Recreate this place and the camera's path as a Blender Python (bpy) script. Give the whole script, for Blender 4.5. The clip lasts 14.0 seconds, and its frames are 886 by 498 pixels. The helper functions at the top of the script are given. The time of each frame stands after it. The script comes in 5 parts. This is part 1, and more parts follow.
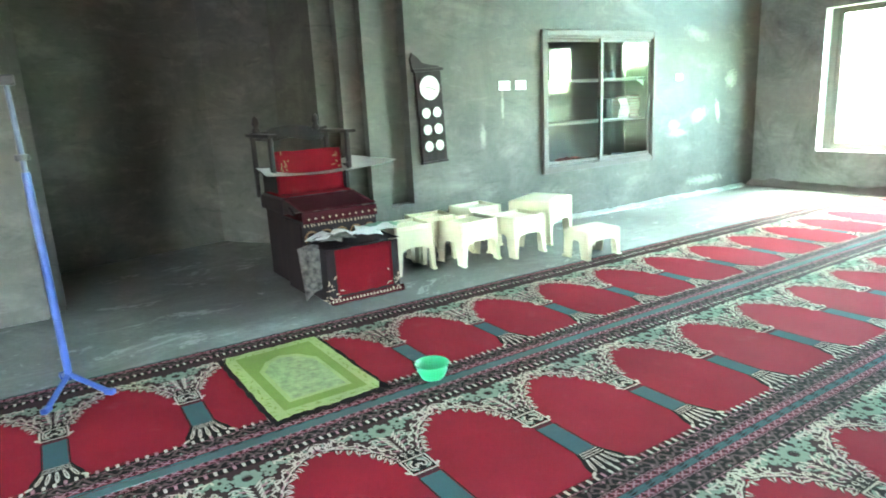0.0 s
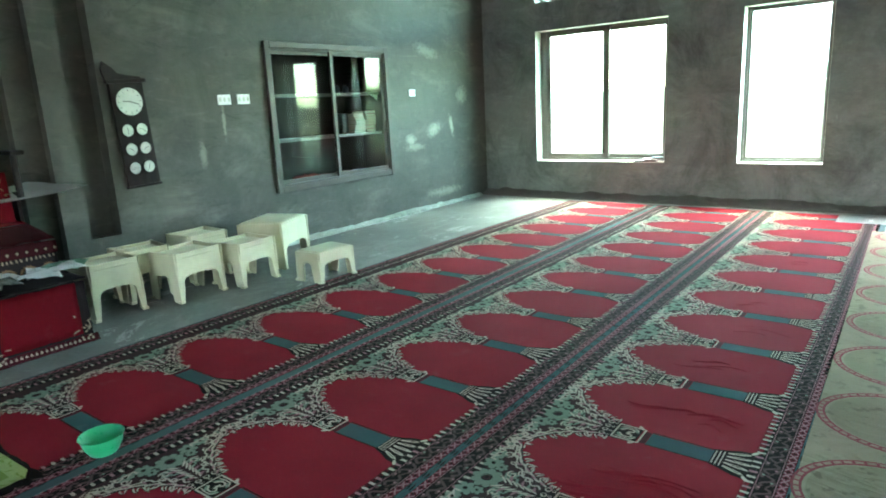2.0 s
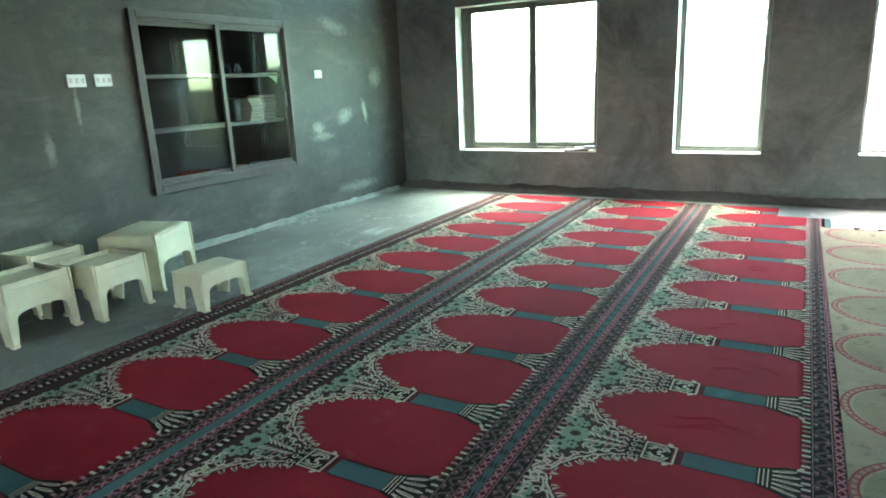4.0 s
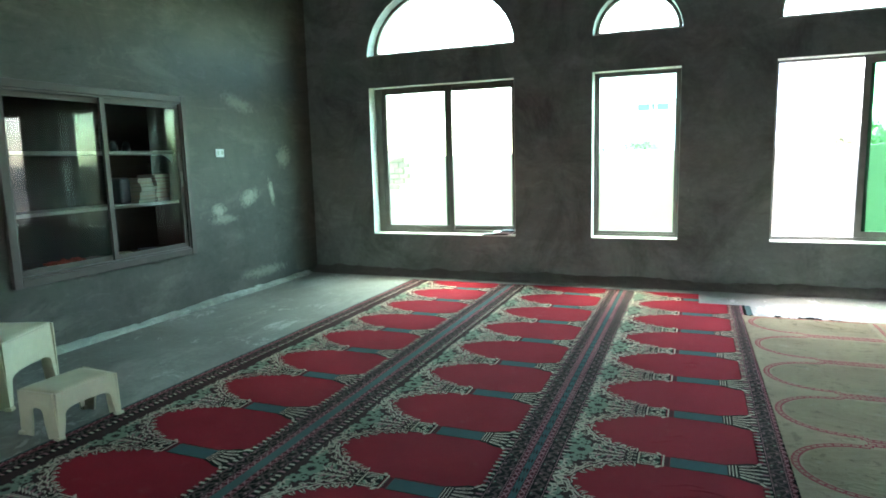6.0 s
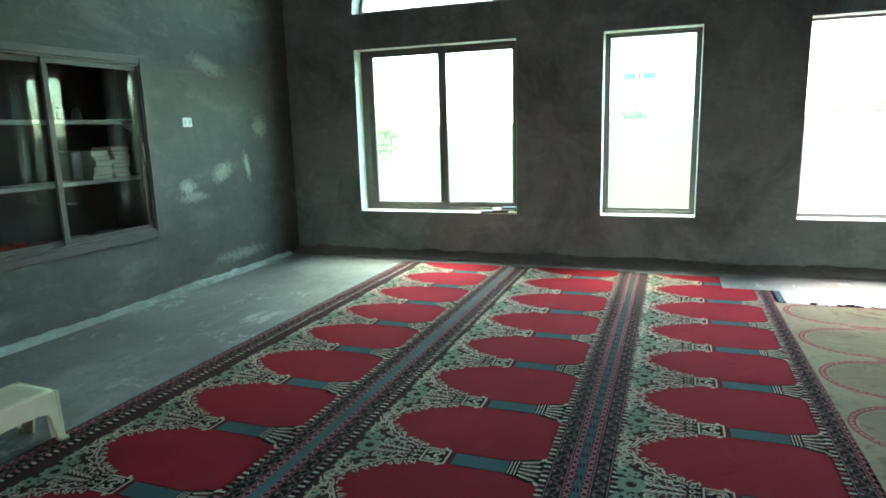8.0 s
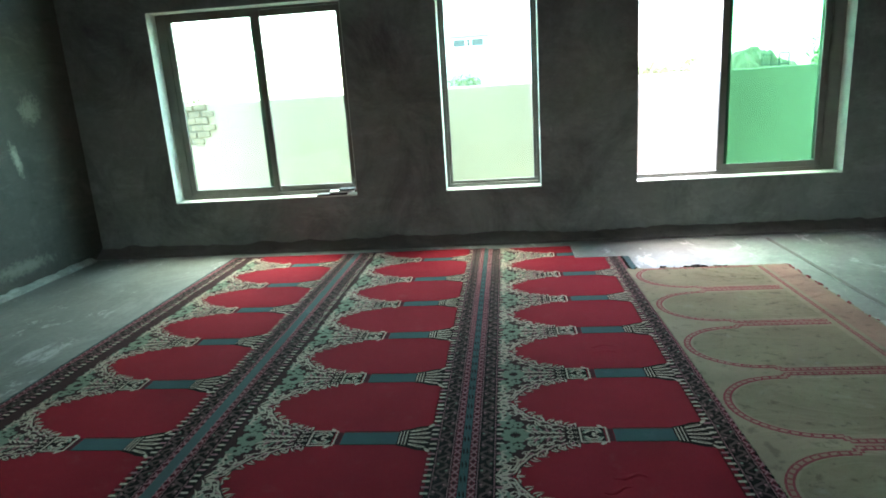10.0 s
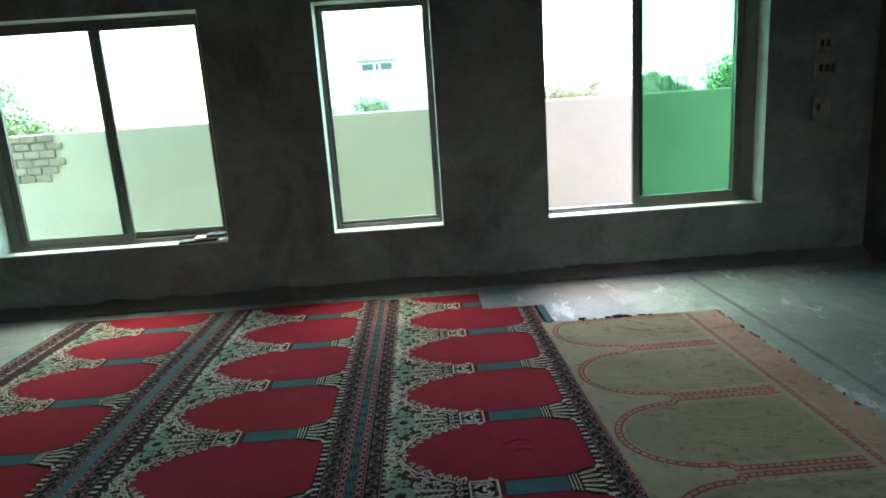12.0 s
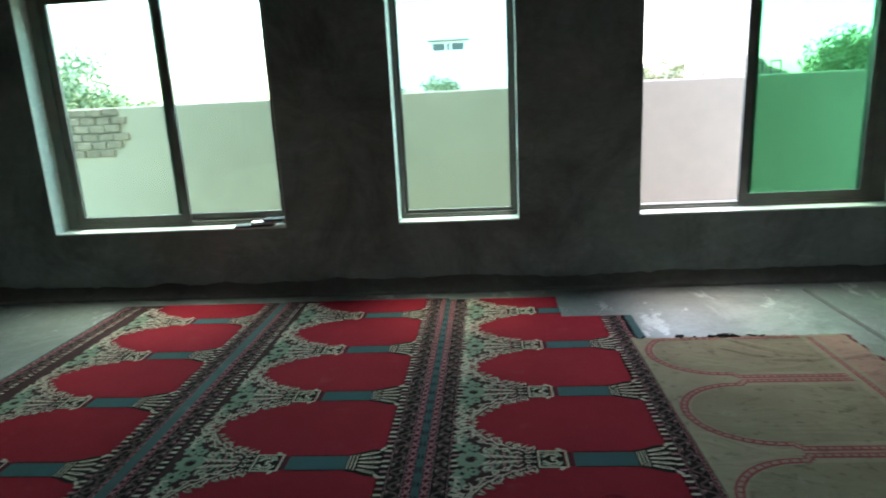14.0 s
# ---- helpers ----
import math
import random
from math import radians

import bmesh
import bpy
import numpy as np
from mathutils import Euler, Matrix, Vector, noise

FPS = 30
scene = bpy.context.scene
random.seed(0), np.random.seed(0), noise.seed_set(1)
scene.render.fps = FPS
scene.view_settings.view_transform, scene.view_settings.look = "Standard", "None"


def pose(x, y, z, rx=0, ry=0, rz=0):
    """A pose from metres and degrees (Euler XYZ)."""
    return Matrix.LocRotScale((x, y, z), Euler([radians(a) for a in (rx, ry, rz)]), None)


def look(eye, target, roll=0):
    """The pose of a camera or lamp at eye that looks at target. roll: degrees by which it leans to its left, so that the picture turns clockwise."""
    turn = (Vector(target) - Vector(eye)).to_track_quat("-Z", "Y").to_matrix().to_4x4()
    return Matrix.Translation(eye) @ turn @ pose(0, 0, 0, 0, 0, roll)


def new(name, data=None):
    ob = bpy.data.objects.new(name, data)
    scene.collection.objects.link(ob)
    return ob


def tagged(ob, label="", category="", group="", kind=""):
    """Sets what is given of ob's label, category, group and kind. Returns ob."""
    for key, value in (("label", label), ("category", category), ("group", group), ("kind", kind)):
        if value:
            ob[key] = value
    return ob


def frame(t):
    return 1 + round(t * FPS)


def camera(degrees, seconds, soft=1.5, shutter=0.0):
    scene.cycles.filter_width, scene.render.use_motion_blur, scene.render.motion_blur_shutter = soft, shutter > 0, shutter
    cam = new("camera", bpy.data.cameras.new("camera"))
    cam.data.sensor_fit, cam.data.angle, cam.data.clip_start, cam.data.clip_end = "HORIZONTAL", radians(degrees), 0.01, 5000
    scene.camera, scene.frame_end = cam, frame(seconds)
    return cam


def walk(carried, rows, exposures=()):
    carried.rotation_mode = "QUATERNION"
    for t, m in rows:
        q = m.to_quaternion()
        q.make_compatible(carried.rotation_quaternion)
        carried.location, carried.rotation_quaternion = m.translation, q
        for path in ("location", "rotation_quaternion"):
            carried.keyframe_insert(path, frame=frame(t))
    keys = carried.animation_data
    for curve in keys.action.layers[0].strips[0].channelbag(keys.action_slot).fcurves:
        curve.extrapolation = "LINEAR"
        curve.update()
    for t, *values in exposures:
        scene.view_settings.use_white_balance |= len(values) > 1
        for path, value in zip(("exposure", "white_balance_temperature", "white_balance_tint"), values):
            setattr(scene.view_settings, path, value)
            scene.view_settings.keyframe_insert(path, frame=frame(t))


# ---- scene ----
cam = camera(70.1, 14.0, 1.8, 0.2)

PATH = [
    (0, (5.378, -0.883, 1.425), (3.734, 0.161, 0.972), -3.0),
    (0.5, (5.437, -0.778, 1.415), (3.895, 0.393, 0.915), -3.7),
    (1, (5.45, -0.592, 1.44), (3.938, 0.666, 1.076), -3.5),
    (1.5, (5.485, -0.493, 1.454), (4.144, 0.948, 1.1), -6.5),
    (2, (5.435, -0.363, 1.41), (4.252, 1.187, 0.964), -2.9),
    (4.5, (4.801, 0.492, 1.434), (4.009, 2.256, 0.922), -3.0),
    (5, (4.71, 0.558, 1.46), (4.285, 2.45, 0.97), -3.3),
    (5.5, (4.687, 0.64, 1.463), (4.196, 2.503, 0.927), -5.5),
    (6, (4.709, 0.808, 1.468), (3.974, 2.646, 1.182), -1.5),
    (6.5, (4.716, 0.915, 1.483), (3.975, 2.74, 1.132), -2.5),
    (7, (4.571, 1.04, 1.451), (3.854, 2.87, 1.083), -2.1),
    (9.5, (4.249, 1.819, 1.476), (3.835, 3.728, 1.047), -3.0),
    (10, (4.226, 1.963, 1.466), (4.016, 3.892, 0.981), -3.7),
    (10.5, (4.298, 2.214, 1.425), (4.116, 4.15, 0.957), -0.7),
    (11, (4.36, 2.385, 1.506), (4.087, 4.331, 1.135), -4.7),
    (11.5, (4.377, 2.607, 1.476), (4.253, 4.561, 1.066), -2.9),
    (12, (4.394, 2.801, 1.478), (4.445, 4.753, 1.046), -3.9),
    (12.5, (4.422, 2.973, 1.484), (4.387, 4.949, 1.18), -3.3),
    (13, (4.547, 3.155, 1.497), (4.538, 5.136, 1.221), -1.1),
    (13.5, (4.513, 3.232, 1.483), (4.648, 5.193, 1.112), -2.6),
    (14, (4.329, 3.314, 1.461), (4.178, 5.251, 0.987), -2.9),
]

# ---- light ----
EXPO = [(0, 8.3, 6750, 12), (0.5, 7.75, 6650, 9), (1, 7.45, 6600, 7.5), (2.2, 6.65, 6550, 7.5), (4.5, 6.2, 6600, 11), (5.5, 5.55, 6500, 10), (7, 5.55, 6450, 10.5), (9.5, 5.15, 6500, 12), (12, 4.3, 6400, 10.5), (14, 3.95, 6350, 10)]
walk(cam, [(t, look(e, a, r)) for t, e, a, r in PATH], EXPO)

world = bpy.data.worlds.new("sky")
scene.world = world
world.use_nodes = True
wn = world.node_tree
sky = wn.nodes.new("ShaderNodeTexSky")
sky.sky_type = "NISHITA"
sky.sun_disc = False
SUN_UP, SUN_ROUND = radians(64), radians(5)
sky.sun_elevation, sky.sun_rotation = SUN_UP, SUN_ROUND
sky.air_density, sky.dust_density = 1.0, 1.5
wn.links.new(sky.outputs[0], wn.nodes["Background"].inputs[0])
wn.nodes["Background"].inputs[1].default_value = 0.15
sun = new("sun", bpy.data.lights.new("sun", "SUN"))
sun.data.energy, sun.data.angle, sun.data.color = 0.38, radians(60), (1.0, 0.99, 0.96)
sun.matrix_world = look((math.sin(SUN_ROUND) * math.cos(SUN_UP) * 20, math.cos(SUN_ROUND) * math.cos(SUN_UP) * 20, math.sin(SUN_UP) * 20), (0, 0, 0))


# ---- materials ----
class Nodes:
    """A small node-tree builder round one principled material."""

    def __init__(self, name, rough=0.6, metal=0.0):
        self.m = bpy.data.materials.new(name)
        self.m.use_nodes = True
        self.t = self.m.node_tree
        self.b = self.t.nodes["Principled BSDF"]
        self.b.inputs["Roughness"].default_value = rough
        self.b.inputs["Metallic"].default_value = metal
        self.co = self.t.nodes.new("ShaderNodeTexCoord")

    def link(self, a, b):
        self.t.links.new(a, b)

    def noise(self, scale, detail=4.0, rough=0.6, stretch=None, distort=0.0):
        n = self.t.nodes.new("ShaderNodeTexNoise")
        n.inputs["Scale"].default_value = scale
        n.inputs["Detail"].default_value = detail
        n.inputs["Roughness"].default_value = rough
        n.inputs["Distortion"].default_value = distort
        g = self.t.nodes.new("ShaderNodeNewGeometry")
        src = g.outputs["Position"]
        if stretch:
            mp = self.t.nodes.new("ShaderNodeMapping")
            mp.inputs["Scale"].default_value = stretch
            self.link(src, mp.inputs["Vector"])
            src = mp.outputs[0]
        self.link(src, n.inputs["Vector"])
        return n.outputs["Fac"]

    def ramp(self, fac, stops):
        r = self.t.nodes.new("ShaderNodeValToRGB")
        e = r.color_ramp.elements
        while len(e) < len(stops):
            e.new(0.5)
        for el, (p, c) in zip(e, stops):
            el.position = p
            el.color = (*c, 1) if len(c) == 3 else c
        self.link(fac, r.inputs[0])
        return r.outputs[0]

    def mix(self, fac, a, b, mode="MIX"):
        n = self.t.nodes.new("ShaderNodeMix")
        n.data_type, n.blend_type = "RGBA", mode
        for v, i in ((fac, 0), (a, 6), (b, 7)):
            if isinstance(v, (int, float)):
                n.inputs[i].default_value = v
            elif isinstance(v, tuple):
                n.inputs[i].default_value = (*v, 1)
            else:
                self.link(v, n.inputs[i])
        return n.outputs[2]

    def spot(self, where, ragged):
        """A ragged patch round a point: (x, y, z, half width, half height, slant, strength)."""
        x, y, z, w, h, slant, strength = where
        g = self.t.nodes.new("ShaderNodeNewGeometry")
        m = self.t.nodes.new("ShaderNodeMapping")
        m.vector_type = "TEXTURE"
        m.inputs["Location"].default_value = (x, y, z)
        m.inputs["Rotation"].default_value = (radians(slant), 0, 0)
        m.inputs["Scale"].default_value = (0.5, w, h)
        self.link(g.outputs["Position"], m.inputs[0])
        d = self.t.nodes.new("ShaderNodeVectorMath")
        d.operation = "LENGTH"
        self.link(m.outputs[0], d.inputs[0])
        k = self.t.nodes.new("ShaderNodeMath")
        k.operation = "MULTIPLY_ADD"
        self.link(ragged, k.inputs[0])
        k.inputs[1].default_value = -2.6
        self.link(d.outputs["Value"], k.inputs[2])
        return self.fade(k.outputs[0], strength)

    def fade(self, v, strength):
        r = self.t.nodes.new("ShaderNodeMapRange")
        for i, val in ((1, -1.0), (2, -0.35), (3, strength), (4, 0.0)):
            r.inputs[i].default_value = val
        self.link(v, r.inputs[0])
        return r.outputs[0]

    def color(self, v):
        if isinstance(v, tuple):
            self.b.inputs["Base Color"].default_value = (*v, 1)
        else:
            self.link(v, self.b.inputs["Base Color"])

    def bump(self, fac, strength=0.3, dist=0.01):
        n = self.t.nodes.new("ShaderNodeBump")
        n.inputs["Strength"].default_value = strength
        n.inputs["Distance"].default_value = dist
        self.link(fac, n.inputs["Height"])
        self.link(n.outputs[0], self.b.inputs["Normal"])

    def gloss(self, fac, lo, hi):
        r = self.t.nodes.new("ShaderNodeMapRange")
        r.inputs["To Min"].default_value, r.inputs["To Max"].default_value = lo, hi
        self.link(fac, r.inputs["Value"])
        self.link(r.outputs[0], self.b.inputs["Roughness"])


def grey(v, tint=(1, 1, 1)):
    return tuple(v * k for k in tint)


def plaster(name, base, patch, tint=(0.93, 1.0, 0.86), rough=0.62, smears=(), flecks=0.0, blots=0.0):
    n = Nodes(name, rough)
    big = n.noise(0.9, 5, 0.65, distort=0.6)
    c = n.ramp(big, [(0.3, grey(base * 0.72, tint)), (0.5, grey(base, tint)), (0.72, grey(base * 1.25, tint))])
    fine = n.noise(14, 6, 0.7)
    c = n.mix(0.35, c, n.ramp(fine, [(0.3, grey(base * 0.7, tint)), (0.7, grey(base * 1.3, tint))]))
    marks = n.noise(1.5, 8, 0.68, stretch=(0.8, 0.8, 1.7), distort=0.5)
    c = n.mix(n.ramp(marks, [(0.52, (0, 0, 0)), (0.74, (patch, patch, patch))]), c, grey(base * 2.1, tint))
    trowel = n.noise(3.4, 9, 0.78, stretch=(0.7, 0.7, 2.2), distort=1.1)
    c = n.mix(n.ramp(trowel, [(0.55, (0, 0, 0)), (0.68, (patch, patch, patch))]), c, grey(base * 1.7, tint))
    c = n.mix(n.ramp(trowel, [(0.32, (patch, patch, patch)), (0.45, (0, 0, 0))]), c, grey(base * 0.5, tint))
    if flecks:
        speck = n.noise(5.5, 3, 0.5, stretch=(1, 1, 0.4))
        c = n.mix(n.ramp(speck, [(0.72, (0, 0, 0)), (0.76, (flecks, flecks, flecks))]), c, grey(0.6, tint))
    if blots:
        soot = n.noise(1.3, 9, 0.72, stretch=(1, 1, 0.75), distort=0.8)
        c = n.mix(n.ramp(soot, [(0.46, (0, 0, 0)), (0.66, (blots, blots, blots))]), c, grey(base * 0.3, tint))
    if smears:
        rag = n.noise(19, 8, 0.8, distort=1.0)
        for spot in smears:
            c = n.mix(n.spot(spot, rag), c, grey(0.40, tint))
    drip = n.noise(7, 4, 0.6, stretch=(1, 1, 0.12))
    c = n.mix(n.ramp(drip, [(0.66, (0, 0, 0)), (0.78, (0.35, 0.35, 0.35))]), c, grey(base * 0.5, tint))
    n.color(c)
    n.bump(fine, 0.25, 0.006)
    n.gloss(big, rough - 0.15, rough + 0.15)
    n.b.inputs["Specular IOR Level"].default_value = 0.38
    return n.m


def cement_floor():
    n = Nodes("smooth_cement", 0.35)
    big = n.noise(0.8, 6, 0.65, distort=1.0)
    c = n.ramp(big, [(0.3, (0.08, 0.084, 0.069)), (0.5, (0.118, 0.127, 0.108)), (0.7, (0.170, 0.182, 0.160))])
    dust = n.noise(1.7, 8, 0.72, distort=0.6)
    c = n.mix(n.ramp(dust, [(0.46, (0, 0, 0)), (0.66, (0.75, 0.75, 0.75))]), c, (0.066, 0.062, 0.050))
    streak = n.noise(1.3, 10, 0.8, stretch=(1, 0.6, 1), distort=0.9)
    c = n.mix(n.ramp(streak, [(0.5, (0, 0, 0)), (0.64, (0.55, 0.55, 0.55))]), c, (0.30, 0.305, 0.27))
    scab = n.noise(2.1, 9, 0.8, stretch=(1.2, 0.7, 1), distort=0.6)
    c = n.mix(n.ramp(scab, [(0.575, (0, 0, 0)), (0.6, (0.6, 0.6, 0.6))]), c, (0.46, 0.46, 0.43))
    fine = n.noise(30, 5, 0.7)
    c = n.mix(0.2, c, n.ramp(fine, [(0.3, (0.09, 0.09, 0.08)), (0.7, (0.34, 0.34, 0.31))]))
    n.color(c)
    n.gloss(streak, 0.38, 0.62)
    n.b.inputs["Specular IOR Level"].default_value = 0.35
    n.bump(fine, 0.12, 0.003)
    return n.m


def dyed(name, col, vary=0.22, rough=0.95, worn=0.18, crumple=0.0):
    """Woven wool or cotton of one dye, with pile and wear."""
    n = Nodes(name, rough)
    big = n.noise(1.7, 5, 0.6)
    c = n.ramp(big, [(0.3, tuple(v * (1 - vary) for v in col)), (0.7, tuple(v * (1 + vary) for v in col))])
    pile = n.noise(260, 3, 0.6)
    c = n.mix(0.4, c, n.ramp(pile, [(0.3, tuple(v * 0.6 for v in col)), (0.7, tuple(min(1, v * 1.4) for v in col))]))
    dust = n.noise(6, 6, 0.7)
    c = n.mix(n.ramp(dust, [(0.6, (0, 0, 0)), (0.85, (worn, worn, worn))]), c, (0.35, 0.32, 0.3))
    fleck = n.noise(38, 5, 0.75, distort=1.0)
    c = n.mix(n.ramp(fleck, [(0.62, (0, 0, 0)), (0.72, (worn * 2, worn * 2, worn * 2))]), c, tuple(v * 0.45 for v in col))
    if crumple:
        speck = n.noise(20, 4, 0.6)
        c = n.mix(n.ramp(speck, [(0.58, (0, 0, 0)), (0.66, (0.55, 0.55, 0.55))]), c, tuple(v * 0.45 for v in col))
    n.color(c)
    if crumple:
        ridge = n.noise(3.2, 3, 0.5, stretch=(0.55, 1.3, 1), distort=1.2)
        n.bump(n.mix(0.06, n.ramp(ridge, [(0.42, (0, 0, 0)), (0.5, (1, 1, 1)), (0.58, (0, 0, 0))]), pile), crumple, 0.03)
    else:
        n.bump(n.mix(0.35, pile, n.noise(9, 4, 0.6)), 0.5, 0.006)
    n.b.inputs["Specular IOR Level"].default_value = 0.06
    return n.m


def plain(name, col, rough=0.5, metal=0.0, vary=0.15, scale=8.0, bump=0.1):
    n = Nodes(name, rough, metal)
    f = n.noise(scale, 5, 0.65)
    n.color(n.ramp(f, [(0.3, tuple(v * (1 - vary) for v in col)), (0.7, tuple(min(1.0, v * (1 + vary)) for v in col))]))
    n.gloss(n.noise(scale * 3, 4), max(0.05, rough - 0.12), min(1, rough + 0.12))
    if bump:
        n.bump(n.noise(scale * 8, 4), bump, 0.003)
    return n.m


def wood(name, dark, light, rough=0.65):
    n = Nodes(name, rough)
    n.b.inputs["Specular IOR Level"].default_value = 0.2
    g = n.noise(18, 6, 0.65, stretch=(1, 1, 0.12), distort=0.8)
    n.color(n.ramp(g, [(0.3, dark), (0.7, light)]))
    n.bump(g, 0.15, 0.003)
    return n.m


def pane(name, tint, rough=0.02, sheen=(0.04, 1.0)):
    """Thin window glass: tinted straight view and a mirror sheen."""
    m = bpy.data.materials.new(name)
    m.use_nodes = True
    t = m.node_tree
    t.nodes.clear()
    out = t.nodes.new("ShaderNodeOutputMaterial")
    tr = t.nodes.new("ShaderNodeBsdfTransparent")
    tr.inputs[0].default_value = (*tint, 1)
    gl = t.nodes.new("ShaderNodeBsdfGlossy")
    gl.inputs["Roughness"].default_value = rough
    lw = t.nodes.new("ShaderNodeLayerWeight")
    lw.inputs["Blend"].default_value = 0.5
    pw = t.nodes.new("ShaderNodeMath")
    pw.operation = "POWER"
    pw.inputs[1].default_value = 5.0
    t.links.new(lw.outputs["Facing"], pw.inputs[0])
    fr = t.nodes.new("ShaderNodeMapRange")
    fr.inputs["To Min"].default_value, fr.inputs["To Max"].default_value = sheen
    t.links.new(pw.outputs[0], fr.inputs["Value"])
    mx = t.nodes.new("ShaderNodeMixShader")
    t.links.new(fr.outputs[0], mx.inputs[0])
    t.links.new(tr.outputs[0], mx.inputs[1])
    t.links.new(gl.outputs[0], mx.inputs[2])
    t.links.new(mx.outputs[0], out.inputs[0])
    return m


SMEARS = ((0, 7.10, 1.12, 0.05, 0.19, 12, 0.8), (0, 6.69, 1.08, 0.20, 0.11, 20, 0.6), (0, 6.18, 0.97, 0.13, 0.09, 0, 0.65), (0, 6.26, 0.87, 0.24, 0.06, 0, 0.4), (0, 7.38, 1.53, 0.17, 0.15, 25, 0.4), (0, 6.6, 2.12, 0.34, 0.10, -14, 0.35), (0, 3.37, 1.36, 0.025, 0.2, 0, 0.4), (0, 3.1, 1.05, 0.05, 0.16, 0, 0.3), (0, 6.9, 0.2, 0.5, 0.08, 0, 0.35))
# One plaster twice: base darkened against strong light, lightened for the dim window wall.
M_WALL_DIMMED = plaster("grey_plaster_dimmed", 0.068, 0.85, tint=(1.01, 1.0, 0.77), smears=SMEARS, blots=0.45)
M_WALL_LIFTED = plaster("grey_plaster_lifted", 0.205, 0.4, tint=(0.90, 1, 0.90), flecks=0.5, blots=0.75)
M_FILLET = plaster("rough_mortar", 0.30, 0.9, rough=0.85, blots=0.6)
M_SKIRT = plaster("grimy_mortar", 0.115, 0.6, tint=(1.0, 0.92, 0.82), rough=0.85)
M_CEIL = plaster("ceiling_concrete", 0.4, 0.2)
M_FLOOR = cement_floor()
M_REVEAL = plaster("pale_window_reveal", 0.66, 0.3)
M_OUT = plain("outdoor_render", (0.62, 0.485, 0.375), 0.85, 0, 0.09, 1.4, 0.15)
M_GROUND = plaster("outdoor_earth", 0.3, 0.2, tint=(1, 0.9, 0.75), rough=0.9)
M_RED = dyed("carpet_crimson", (0.195, 0.011, 0.018), worn=0.08)
M_DARK = dyed("carpet_black", (0.013, 0.009, 0.007), worn=0.03)
M_MAROON = dyed("carpet_maroon", (0.06, 0.013, 0.016))
M_TEAL = dyed("carpet_teal", (0.042, 0.078, 0.078))
M_CREAM = dyed("carpet_cream", (0.43, 0.345, 0.265), 0.3)
M_MINT = dyed("carpet_mint", (0.17, 0.20, 0.145))
M_PINK = dyed("carpet_pink", (0.29, 0.135, 0.14))
M_BEIGE = dyed("beige_rug_cotton", (0.225, 0.18, 0.12), 0.3, worn=0.35, crumple=0.13)
M_OLIVE = dyed("beige_rug_field", (0.185, 0.15, 0.095), 0.3, worn=0.5, crumple=0.13)
M_ROSE = dyed("beige_rug_rose", (0.19, 0.04, 0.045))
M_PALEROSE = dyed("beige_rug_pale_rose", (0.25, 0.15, 0.11), 0.35, worn=0.45, crumple=0.13)
M_PLUM = dyed("carpet_plum", (0.040, 0.019, 0.018), worn=0.06)
M_SELVEDGE = dyed("carpet_selvedge", (0.062, 0.092, 0.086), 0.35, worn=0.3)
M_WINE = dyed("carpet_wine", (0.105, 0.016, 0.022))
M_MAUVE = dyed("carpet_mauve", (0.088, 0.052, 0.046), worn=0.06)
M_MATG = dyed("prayer_mat_green", (0.165, 0.215, 0.05), 0.35, worn=0.3)
M_MATG2 = dyed("prayer_mat_pale_green", (0.26, 0.30, 0.115), 0.4, worn=0.35)
M_ALU = plain("bronze_aluminium", (0.14, 0.13, 0.11), 0.4, 0.3)
M_ALU2 = plain("brown_aluminium", (0.06, 0.047, 0.038), 0.5, 0.1)
M_GLASS = pane("pale_green_glass", (0.75, 0.92, 0.80))
M_GLASS_DEEP = pane("deep_green_glass", (0.43, 0.69, 0.54))
M_GLASS_CLEAR = pane("clear_glass", (0.86, 0.90, 0.88), 0.01, (0.022, 0.7))
M_PLASTIC = plain("ivory_plastic", (0.54, 0.505, 0.34), 0.4, 0, 0.10, 5, 0.05)
M_WHITE = plain("white_plastic", (0.8, 0.8, 0.78), 0.35, 0, 0.05)
M_DIAL = plain("aged_dial_enamel", (0.55, 0.57, 0.50), 0.4, 0, 0.08)
M_PAGES = plain("yellowed_pages", (0.36, 0.34, 0.28), 0.8, 0, 0.2, 30)
M_PAPER = plain("paper_sheet", (0.7, 0.7, 0.66), 0.7, 0, 0.1)
M_WOOD = wood("dark_wood", (0.006, 0.004, 0.004), (0.02, 0.012, 0.010))
M_BOWL = plain("green_plastic", (0.03, 0.40, 0.16), 0.3, 0, 0.08, 6, 0.03)
M_BLUE = plain("blue_paint", (0.015, 0.045, 0.17), 0.45, 0.0)
M_BRICK = plain("mud_brick", (0.38, 0.275, 0.205), 0.9, 0, 0.3, 9, 0.4)
# Leaf colours are paled beyond natural foliage to stand for glare and haze.
M_LEAF_HAZED = plain("leaf_green_hazed", (0.24, 0.28, 0.16), 0.6, 0, 0.5, 3, 0)
M_LEAF_PALE = plain("leaf_yellow_green", (0.37, 0.37, 0.20), 0.6, 0, 0.4, 3, 0)
M_BARK = plain("bark", (0.12, 0.09, 0.06), 0.9, 0, 0.4, 6, 0.4)
M_FARWALL = plain("far_house_paint", (0.82, 0.80, 0.77), 0.8, 0, 0.08, 0.5)
M_SLATE = plain("dark_glass", (0.05, 0.06, 0.07), 0.3)
# The dimness inside the cabinet is put into this dark brown colour.
M_RECESS_SHADE = wood("cabinet_recess_shade", (0.022, 0.017, 0.014), (0.04, 0.032, 0.027))
